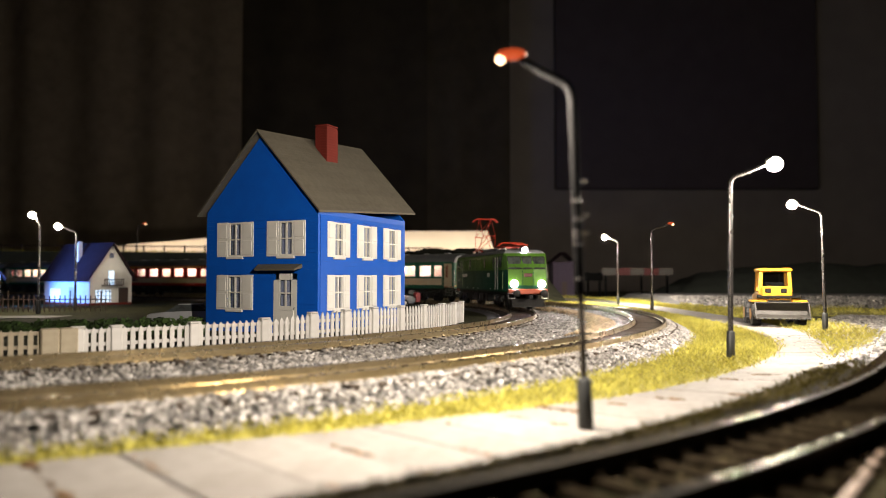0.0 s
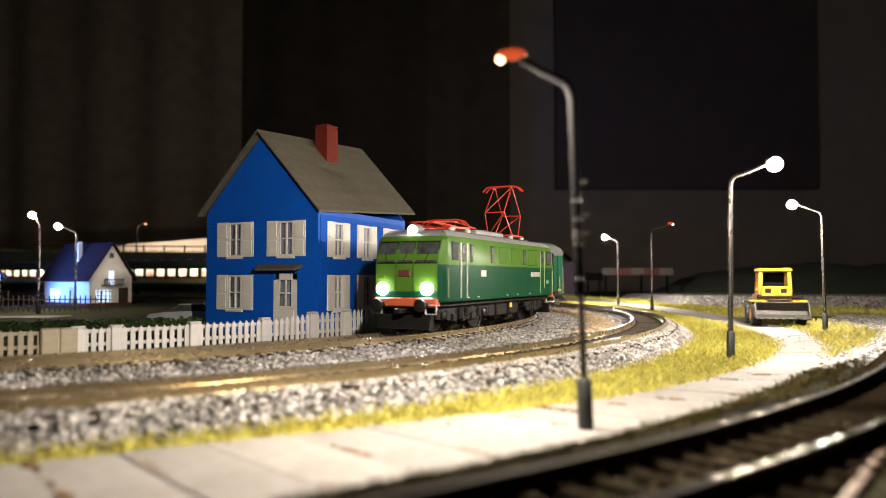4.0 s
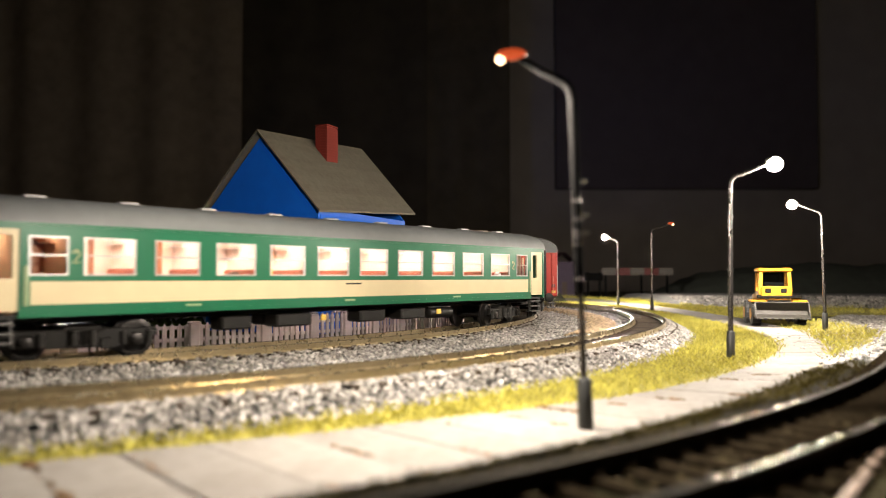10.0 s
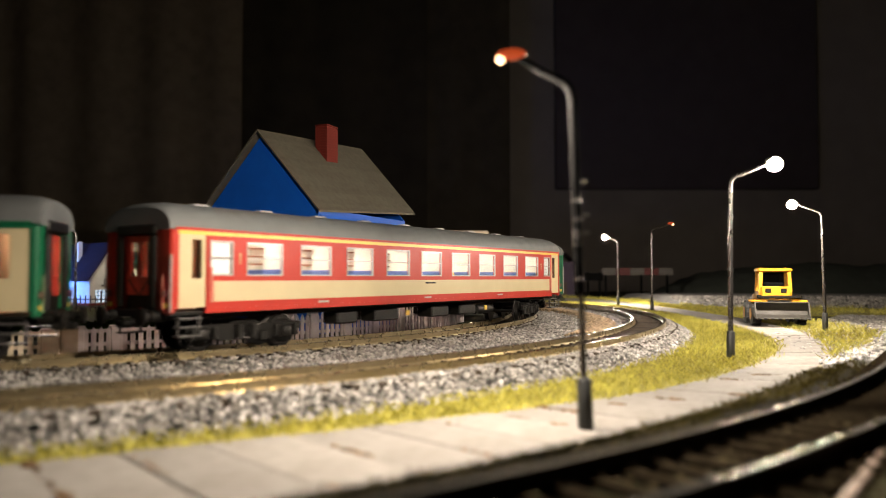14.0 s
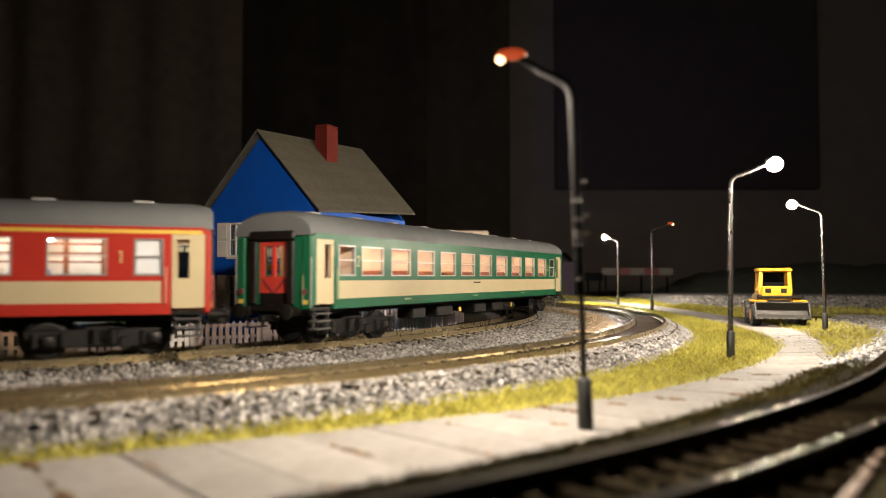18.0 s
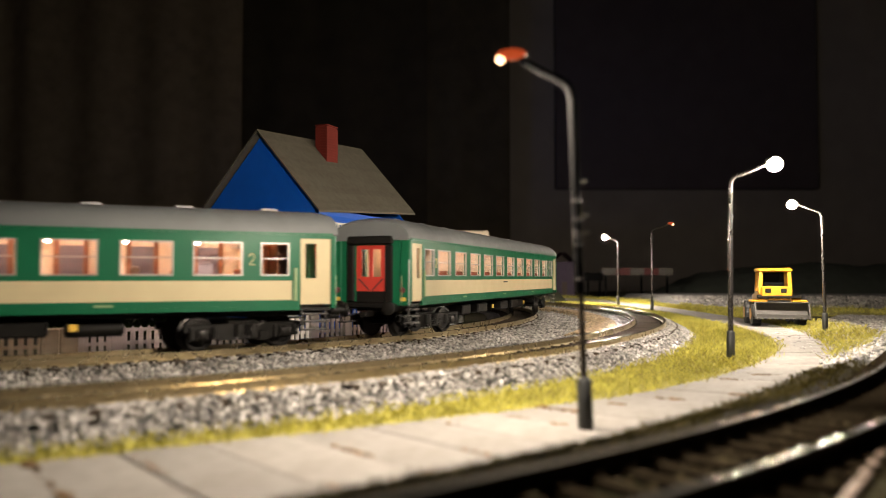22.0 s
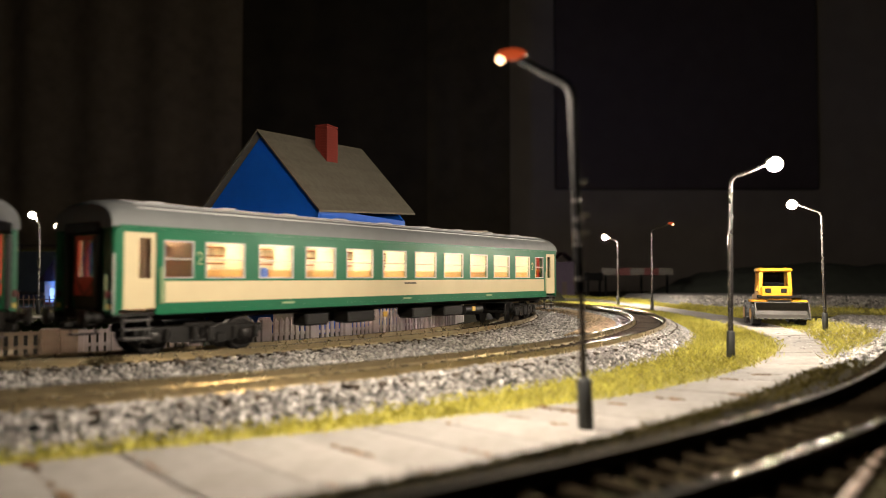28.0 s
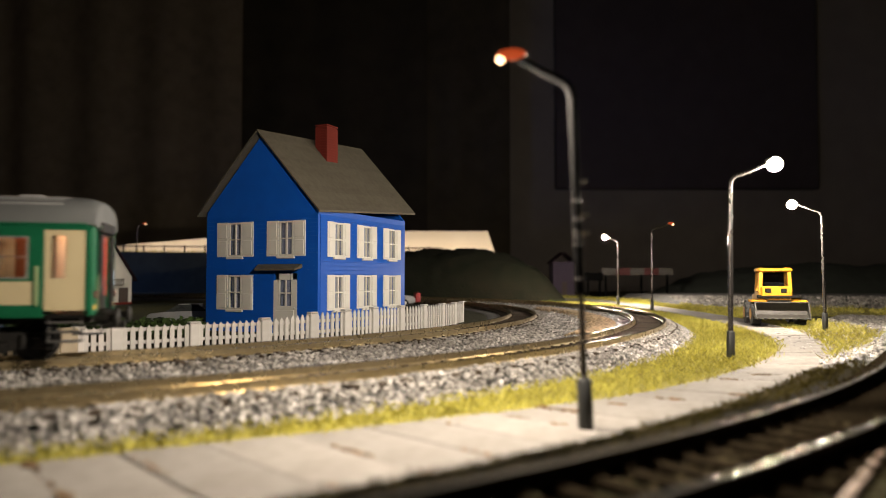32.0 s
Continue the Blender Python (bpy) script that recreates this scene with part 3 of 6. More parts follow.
def ring_area(cx, cy, r0, r1, a0, a1, n):
    r = np.sqrt(rs.uniform(r0 * r0, r1 * r1, n))
    a = np.radians(rs.uniform(a0, a1, n))
    return cx + r * np.cos(a), cy + r * np.sin(a), r, np.degrees(a)


# shoulder of the outer track
x, y, r, a = ring_area(CX, CY, 455.6, 469.5, -82, 30, 17000)
z = np.interp(r, [455, 460, 468, 470], [5.9, 5.0, 0.8, 0.4])
scatter("shoulder_ballast", np.c_[x, y, z], rs.uniform(0.9, 1.95, len(x)), STONE, "coarse grey ballast on the track shoulder", 3)
# brown dirt gathered in the joints of the slabs
spots, t, rnd = [], 0.0, random.Random(4)
while t < 300:
    ln = rnd.uniform(13.5, 16.5)
    for _ in range(rnd.choice((1, 1, 2, 3))):
        w0, long_ = rnd.random(), rnd.uniform(0.02, 0.08)
        for _ in range(rnd.choice((8, 20, 60))):
            x, y, nx_, ny_, w = smooth_pave(t + rnd.gauss(0, 0.5))
            o = min(max(w0 + rnd.gauss(0, long_), 0.02), 0.98)
            spots.append((x + nx_ * w * o - 10.0 * o * ny_, y + ny_ * w * o + 10.0 * o * nx_, 0.95))
    rnd.uniform(-0.12, 0.12)
    t += 15
scatter("joint_dirt", np.array(spots), rs.uniform(0.3, 1.3, len(spots)), DIRT, "brown dirt in the joints of the slabs", 21, 0.5)
# between the tracks, sparse around the sleepers
x, y, r, a = ring_area(CX, CY, 380, 436, -85, 48, 24000)
keep = ~((a > -26) & (a < 9) & (np.abs(r - 410.2 + 0.62 * a) < 5.5))
z = 4.6 + np.interp(r, [380, 386, 394, 424, 432, 436], [0.8, 0.4, 0, 0, 0.4, 0.6])
scatter("middle_ballast", np.c_[x, y, z][keep], rs.uniform(0.9, 1.8, len(x))[keep], STONE, "grey ballast between two tracks", 5)
a, o = rs.uniform(-28, 11, 3200), rs.normal(0, 4.2, 3200).clip(-9, 9)
r = 410.2 - 0.62 * a + o
x, y = CX + r * np.cos(np.radians(a)), CY + r * np.sin(np.radians(a))
scatter("tan_gravel", np.c_[x, y, 4.6 + 2.2 * np.cos(o / 9 * 1.5)], rs.uniform(1.0, 2.0, len(x)), TAN, "tan gravel heap between two tracks", 6)
for k, (rc, a1) in enumerate(((R1, 55), (R2, 45))):
    x, y, r, a = ring_area(CX, CY, rc - 15.5, rc + 15.5, -85, a1, 13000)
    off = np.abs(np.abs(r - rc) - 8.25)
    z = np.where(off < 2.4, 3.0, 4.3)
    scatter("track_ballast", np.c_[x, y, z], rs.uniform(0.8, 1.7, len(x)), STONE, "fine grey ballast between sleepers", 7 + k)
a, r = rs.uniform(-35, 10, 13000), R3 + rs.uniform(-80, 12, 13000)
keep = r > R3 - np.interp(a, [-35, -28, -18], [26, 38, 80])
a, r = a[keep], r[keep]
x, y = np.array([near_place(u, w - R3) for u, w in zip(a, r)]).T
z = np.interp(r, [R3 - 36, R3 - 20, R3 + 20], [0.3, 4.4, 4.4])
scatter("right_ballast", np.c_[x, y, z], rs.uniform(1.2, 2.4, len(x)), STONE, "grey ballast beside the right-hand track", 10)
# same ballast on the near stretch, its shade put into a darker colour
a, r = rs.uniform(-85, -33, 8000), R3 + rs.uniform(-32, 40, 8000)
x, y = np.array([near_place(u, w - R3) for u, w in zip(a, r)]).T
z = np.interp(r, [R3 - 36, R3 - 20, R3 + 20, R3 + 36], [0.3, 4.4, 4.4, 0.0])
scatter("dark_ballast", np.c_[x, y, z], rs.uniform(1.2, 2.4, len(x)), DSTONE, "brown ballast beside the near track, darkened as unlit", 12)
u, w = rs.uniform(0, 1, 12000), rs.uniform(0, 1, 12000)
scatter("far_ballast", np.c_[256 + 1000 * u + 10 * w, 769 - 145 * u + 106 * w, -0.2 + np.minimum(9.4, 9.9 * w)], rs.uniform(1.6, 3.4, 12000), STONE, "grey ballast on the far embankment", 11)


def blades(name, pts, heights, material, label, seed):
    r_ = np.random.RandomState(seed)
    n = len(pts)
    a = r_.uniform(0, math.tau, n)
    lean = r_.normal(0, 0.45, (n, 2)) * heights[:, None]
    wd = r_.uniform(0.07, 0.17, n)
    p = np.asarray(pts)
    d = np.c_[np.cos(a), np.sin(a)] * wd[:, None]
    v = np.zeros((n, 4, 3))
    v[:, 0], v[:, 1], v[:, 2], v[:, 3] = p, p, p, p
    v[:, 0, :2] -= d
    v[:, 1, :2] += d
    v[:, 2, :2] += d * 0.6 + lean * 0.4
    v[:, 2, 2] += heights * 0.6
    v[:, 3, :2] += lean
    v[:, 3, 2] += heights
    f = (np.array([(0, 1, 2), (0, 2, 3)])[None] + 4 * np.arange(n)[:, None, None]).reshape(-1, 3)
    me = bpy.data.meshes.new(name)
    me.from_pydata((v.reshape(-1, 3) * MM).tolist(), [], f.tolist())
    me.materials.append(material)
    return tagged(new(name, me), label, "", "", "stuff")


# grass strip between ballast and pavement, then beyond the pavement
inner, outer = [], []
turf_i, turf_o = [], []
for k in range(0, int(PAVE_LEN) - 10, 6):
    x, y, nx_, ny_, w = smooth_pave(k)
    ang, rad = math.atan2(y - CY, x - CX), math.hypot(x - CX, y - CY)
    if rad > 470 and k < 1000:
        fx, fy = CX + 466 * math.cos(ang), CY + 466 * math.sin(ang)
        turf_i.append([(fx, fy, 0.25), (x + nx_, y + ny_, 0.5)])
        m_ = min(int(10 + rad - 466) * 6, 420)
        for _ in range(m_):
            q = rnd.random()
            inner.append((fx + (x - fx) * q + rnd.uniform(-4, 4), fy + (y - fy) * q + rnd.uniform(-4, 4), 0.2))
    ox, oy = x + nx_ * w, y + ny_ * w
    # outwards to the foot of the near roadbed
    gap = -33 - near_offset(ox, oy)
    gap = max(4.0, min(gap, 26.0)) + 8
    turf_o.append([(ox - nx_, oy - ny_, 0.5), (ox + nx_ * gap, oy + ny_ * gap, 0.4)])
    for _ in range(int(gap * 6)):
        q = rnd.random() * gap
        outer.append((ox + nx_ * q + rnd.uniform(-3, 3), oy + ny_ * q + rnd.uniform(-3, 3), 0.2 + (2.2 * max(0, (q - gap + 9)) / 9)))
structure("turf_inner", Geo().loft(turf_i, 0, False, False), TURF, "yellowish turf strip")
structure("turf_outer", Geo().loft(turf_o, 0, False, False), TURF, "yellowish turf strip")
blades("grass_inner", inner, rs.uniform(0.8, 2.6, len(inner)), GRASS, "short yellow-green static grass", 1)
# near part of the outer grass takes a copy darkened for shade
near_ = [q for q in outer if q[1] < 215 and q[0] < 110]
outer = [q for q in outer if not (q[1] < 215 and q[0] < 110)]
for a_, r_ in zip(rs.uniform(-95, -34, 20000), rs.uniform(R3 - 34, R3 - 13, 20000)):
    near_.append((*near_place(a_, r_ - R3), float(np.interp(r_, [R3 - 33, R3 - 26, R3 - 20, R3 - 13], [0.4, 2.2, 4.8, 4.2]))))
blades("grass_near", near_, rs.uniform(0.7, 2.2, len(near_)), DGRASS, "olive grass beside the near track, darkened as unlit", 3)
far_g = []
for _ in range(12000):
    x, y = (rnd.uniform(110, 256), rnd.uniform(830, 985)) if rnd.random() < 0.5 else (rnd.uniform(226, 430), rnd.uniform(600, 770))
    if noise.noise((x / 40, y / 40, 4)) > -0.15 and not (132 < x < 238 and y > 800) and y < 760 + 1.6 * max(0, 245 - x) * 10:
        far_g.append((x, y, 0.1))
structure("turf_far", Geo().box(236, 430, 600, 764, -0.6, 0.30), TURF, "yellowish turf patch at the back")
blades("grass_far", far_g, rs.uniform(1.5, 4.5, len(far_g)), GRASS, "sparse yellow-green grass around the far path", 14)
blades("grass_outer", outer, rs.uniform(1.0, 3.0, len(outer)), GRASS, "short yellow-green static grass beside the path", 2)


# ---- blue house ----
def window_set(parent, place, w=7.0, h=17.5, shut=7.3, label="white window with open shutters"):
    """A window in local x (across) and z (up), facing -y: frame > pane, two shutters."""
    fr = Geo()
    e = 0.9
    fr.box(-w / 2 - e, -w / 2, -0.7, 0.6, 0, h).box(w / 2, w / 2 + e, -0.7, 0.6, 0, h)
    fr.box(-w / 2, w / 2, -0.7, 0.6, 0, e).box(-w / 2, w / 2, -0.7, 0.6, h - e, h)
    fr.box(-0.35, 0.35, -0.55, 0.5, e, h - e).box(-w / 2, w / 2, -0.5, 0.5, h * 0.48, h * 0.48 + 0.7)
    fr.cbox(-w / 2 - 1.8, w / 2 + 1.8, -1.5, 0.2, -1.3, 0, 0.2)
    frame_ = part("window", fr, WHITE, parent, label, place)
    part("pane", Geo().box(-w / 2, w / 2, 0.25, 0.45, e, h - e), PANE, frame_).visible_shadow = False
    part("net_curtain", Geo().box(-w / 2 - 0.5, w / 2 + 0.5, 1.9, 2.1, 0.2, h - 0.3), NET, frame_)
    for sx in (-1, 1):
        s = Geo()
        a = sx * (w / 2 + e + 0.15)
        b = sx * (w / 2 + e + shut)
        x0, x1 = min(a, b), max(a, b)
        s.cbox(x0, x1, -0.9, 0.0, -0.2, h + 0.2, 0.15)
        s.cbox(x0 + 0.9, x1 - 0.9, -1.15, -0.8, 0.8, h * 0.46, 0.12).cbox(x0 + 0.9, x1 - 0.9, -1.15, -0.8, h * 0.54, h - 0.8, 0.12)
        part("shutter", s, WHITE, frame_)
    return frame_


def wall_with_holes(length, z0, z1, holes, thick, top=None):
    """A wall along x from 0 to length, y from 0 (outer) to thick; holes: (x0, x1, z0, z1)."""
    w = Geo()
    xs = sorted({0, length, *[q for h in holes for q in h[:2]]})
    for a, b in zip(xs, xs[1:]):
        cut = sorted((h[2], h[3]) for h in holes if h[0] <= a and h[1] >= b)
        z = z0
        for c, d in cut:
            w.box(a, b, 0, thick, z, c)
            z = d
        w.box(a, b, 0, thick, z, z1)
    return w


def siding(length, z0, z1, holes, step=2.1):
    """Thin overlapping boards in front of a wall."""
    w = Geo()
    z = z0
    while z < z1 - 0.5:
        spans = [(0, length)]
        for h in holes:
            if h[2] < z + step and h[3] > z:
                spans = [s for a, b in spans for s in ((a, min(b, h[0])), (max(a, h[1]), b)) if s[1] - s[0] > 0.3]
        for a, b in spans:
            w.hexa([(a, -0.45, z), (b, -0.45, z), (b, 0, z), (a, 0, z), (a, -0.1, z + step), (b, -0.1, z + step), (b, 0, z + step), (a, 0, z + step)])
        z += step
    return w


GW, SW, EAVE, RIDGE, BASE = 69.2, 91.2, 65.0, 105.0, 3.4
house = thing("house", "two-storey bright blue house with white shutters", "house", at(-60.8, 360, 0, -24))
gable_windows = [(-50.4, 41.9), (-18.8, 41.9), (-50.4, 14.8)]
gholes = [(x + GW - 4.3, x + GW + 4.3, z, z + 17.5) for x, z in gable_windows] + [(GW - 26, GW - 12, BASE, 33.2)]
wg = wall_with_holes(GW, BASE, EAVE, gholes, 1.6)
wg.add([(0, 0, EAVE), (GW, 0, EAVE), (GW / 2, 0, RIDGE - 1.5), (0, 1.6, EAVE), (GW, 1.6, EAVE), (GW / 2, 1.6, RIDGE - 1.5)], [(0, 1, 2), (5, 4, 3), (0, 3, 4, 1), (1, 4, 5, 2), (2, 5, 3, 0)])
gable = part("gable_wall", wg, BLUE, house, "", at(-GW, 0, 0), 0, True)
part("siding", siding(GW, BASE, 62, gholes), BLUE, gable, "", None, 0)
sholes = [(c - 4.3, c + 4.3, z, z + 17.5) for c in (18.2, 46.9, 75.9) for z in (14.8, 41.6)]
side = part("side_wall", wall_with_holes(SW - 1.6, BASE, EAVE, [(a - 1.6, b - 1.6, c, d) for a, b, c, d in sholes], 1.6), BLUE, house, "", at(0, 1.6, 0, 90), 0)
part("siding", siding(SW - 1.6, BASE, 62, [(a - 1.6, b - 1.6, c, d) for a, b, c, d in sholes]), BLUE, side, "", None, 0)
bw = Geo().box(-GW, 0, SW, SW + 1.6, BASE, EAVE)
bw.add([(-GW, SW, EAVE), (0, SW, EAVE), (-GW / 2, SW, RIDGE - 1.5), (-GW, SW + 1.6, EAVE), (0, SW + 1.6, EAVE), (-GW / 2, SW + 1.6, RIDGE - 1.5)], [(0, 1, 2), (5, 4, 3), (0, 3, 4, 1), (1, 4, 5, 2), (2, 5, 3, 0)])
part("back_wall", bw, BLUE, house, "", None, 0)
part("far_side_wall", Geo().box(-GW, -GW + 1.6, 1.6, SW, BASE, EAVE), BLUE, house, "", None, 0)
part("room_partition", Geo().box(-GW + 2, -2, 28, 29, BASE, EAVE).box(-30, -29, 29.2, SW - 1, BASE, EAVE).box(-GW + 2, -2, 2, 27.8, 37, 38), mat("pale_house_inside", (0.55, 0.55, 0.62), 0.9), house)
for x, z in gable_windows:
    window_set(house, at(x, 0.2, z))
for c in (18.2, 46.9, 75.9):
    for z in (14.8, 41.6):
        window_set(house, at(-0.2, c, z, 90), 7.0, 17.5, 6.3)
d = Geo()
d.box(-7, 7, -0.6, 0.5, 0, 13.5).box(-7, -3.6, -0.6, 0.5, 13.5, 26.5).box(3.6, 7, -0.6, 0.5, 13.5, 26.5).box(-3.6, 3.6, -0.6, 0.5, 26.5, 29.7)
d.box(-0.35, 0.35, -0.5, 0.3, 13.5, 26.5).box(-3.6, 3.6, -0.5, 0.3, 19.6, 20.3)
d.cbox(-5.4, 5.4, -0.95, -0.5, 2, 11.5, 0.2)
door = part("door", d, WHITE, house, "white door with four small panes", at(-19, 0.1, BASE + 0.1))
part("pane", Geo().box(-3.6, 3.6, 0.3, 0.45, 13.5, 26.5), PANE, door).visible_shadow = False
part("net_curtain", Geo().box(-4.2, 4.2, 1.9, 2.1, 12.5, 27), NET, door)
part("door_handle", Geo().ball((5.9, -1.1, 12.5), 0.5, 8, 6), SILVER, door)
pr = Geo()
pr.add([(-36, 0, 36.0), (-9.0, 0, 36.0), (-9.0, -7, 34.6), (-33, -7, 34.6), (-36, 0, 38.0), (-9.0, 0, 38.0), (-9.0, -7, 35.4), (-33, -7, 35.4)], [(0, 3, 2, 1), (4, 5, 6, 7), (0, 1, 5, 4), (1, 2, 6, 5), (2, 3, 7, 6), (3, 0, 4, 7)])
part("porch_roof", pr, ROOFG, house, "flat grey porch roof over the door", None, 0)


def roof_slope(x_e, z_e, x_r, z_r, y0, y1, th=1.0, up=0.0):
    return Geo().hexa([(x_e, y0, z_e), (x_r, y0, z_r), (x_r, y1, z_r + up), (x_e, y1, z_e + up), (x_e, y0, z_e + th), (x_r, y0, z_r + th), (x_r, y1, z_r + th + up), (x_e, y1, z_e + th + up)])


hw = GW / 2
LIFT = 6.5  # the card roof sits askew, raised at the back
for sx in (1, -1):
    xe, ze = -hw + sx * (hw + 3.2), EAVE - 2.2
    slope = part("roof_slope", roof_slope(xe, ze, -hw, RIDGE, -4, SW + 9, 1.0, LIFT), ROOFG, house, "", None, 0)
    # shingle courses
    n = 26
    for k in range(n):
        u, v_ = k / n, (k + 1.25) / n
        x0, z0, x1, z1 = xe + (-hw - xe) * u, ze + (RIDGE - ze) * u + 1.0, xe + (-hw - xe) * min(v_, 1), ze + (RIDGE - ze) * min(v_, 1) + 1.0
        cs = Geo().hexa([(x0, -4.1, z0), (x1, -4.1, z1), (x1, SW + 9.1, z1 + LIFT), (x0, SW + 9.1, z0 + LIFT), (x0, -4.1, z0 + 0.09), (x1, -4.1, z1 + 0.05), (x1, SW + 9.1, z1 + 0.05 + LIFT), (x0, SW + 9.1, z0 + 0.09 + LIFT)])
        part("shingle_course", cs, ROOFG, slope, "", None, 0)
ch = Geo()
ch.cbox(-hw + 4.5, -hw + 11.9, 42, 53, 84, 115.5, 0.3)
chim = part("chimney", ch, BRICK, house, "red brick chimney", None, 0)
COURSE = Geo().box(-3.9, 3.9, -5.7, 5.7, 0, 1.1).mesh("brick_course", BRICK, 0)
for k in range(22):
    part("brick_course", COURSE, None, chim, "", at(-hw + 8.2, 47.5, 82 + 1.5 * k))
part("chimney_cap", Geo().cbox(-hw + 4.1, -hw + 12.3, 41.6, 53.4, 115.5, 116.6, 0.3), BRICK, chim)

# ---- fences ----
picket = Geo()
picket.add([(-0.86, -0.3, 0), (0.86, -0.3, 0), (0.86, -0.3, 10.6), (0, -0.3, 12.3), (-0.86, -0.3, 10.6), (-0.86, 0.3, 0), (0.86, 0.3, 0), (0.86, 0.3, 10.6), (0, 0.3, 12.3), (-0.86, 0.3, 10.6)],
           [(0, 1, 2, 3, 4), (9, 8, 7, 6, 5), (0, 5, 6, 1), (1, 6, 7, 2), (2, 7, 8, 3), (3, 8, 9, 4), (4, 9, 5, 0)])
PICKET = picket.mesh("picket", FENCEW, 0)
PICKET_G = picket.mesh("picket", FENCEG, 0)
POST = Geo().cbox(-1.9, 1.9, -1.2, 1.2, 0, 12.6, 0.25).cbox(-2.3, 2.3, -1.5, 1.5, 12.6, 13.5, 0.2).mesh("fence_post", FENCEW)
POST_G = Geo().cbox(-3.0, 3.0, -2.0, 2.0, 0, 13.0, 0.5).mesh("fence_post", FENCEG)
fence = thing("picket_fence", "white plastic picket fence along the track", "fence", at(0, 0, 3.4))
old_fence = thing("picket_fence", "weathered grey-beige picket fence along the track", "fence", at(0, 0, 3.4))


def fence_at(deg, off=0.0):
    a = radians(deg)
    r = float(np.interp(deg, [-47, -18], [322, 335])) + off
    return CX + r * math.cos(a), CY + r * math.sin(a), deg + 90


def fence_rail(a0, a1, z, material, parent):
    f = Geo()
    secs = []
    n = max(3, int(a1 - a0))
    for k in range(n + 1):
        deg = a0 + (a1 - a0) * k / n
        x0, y0, _ = fence_at(deg, -0.35)
        x1, y1, _ = fence_at(deg, -1.0)
        secs.append([(x0, y0, z), (x0, y0, z + 1.3), (x1, y1, z + 1.3), (x1, y1, z)])
    f.loft(secs)
    return part("fence_rail", f, material, parent)


POSTS = [-12.8, -16.2, -19.7, -23.5, -27.4, -31.2, -34.5, -38.0, -42.3, -47.7, -52.9, -55.2]
OLD_POSTS = [-55.75, -56.8, -60.5, -65.0, -70.0, -75.0, -80.0]


def fence_top(deg):
    """Height of the fence over its foot: it stands lower at the far left."""
    return float(np.interp(deg, [-60, -47.7, -42, -38, -31, -13], [10.2, 10.4, 10.9, 12.5, 13.6, 13.2]))


for posts, holder, pick, post in ((POSTS, fence, PICKET, POST), (OLD_POSTS, old_fence, PICKET_G, POST_G)):
    for a0_, a1_ in zip(posts, posts[1:] + [None]):
        x, y, h = fence_at(a0_)
        part("fence_post", post, None, holder, "", at(x, y, 0, h) @ Matrix.Diagonal((1, 1, fence_top(a0_) / 13.5, 1)))
        if a1_ is None:
            continue
        n_ = max(3, round((a0_ - a1_) / 0.5))
        for k in range(1, n_):
            deg = a0_ + (a1_ - a0_) * k / n_
            x, y, h = fence_at(deg)
            part("picket", pick, None, holder, "", at(x, y, 0, h) @ Matrix.Diagonal((1, 1, (fence_top(deg) - 0.6) / 12.3, 1)))
for z in (2.8, 7.6):
    fence_rail(POSTS[-1], POSTS[0], z, FENCEW, fence)
    fence_rail(OLD_POSTS[-1], OLD_POSTS[0], z, FENCEG, old_fence)


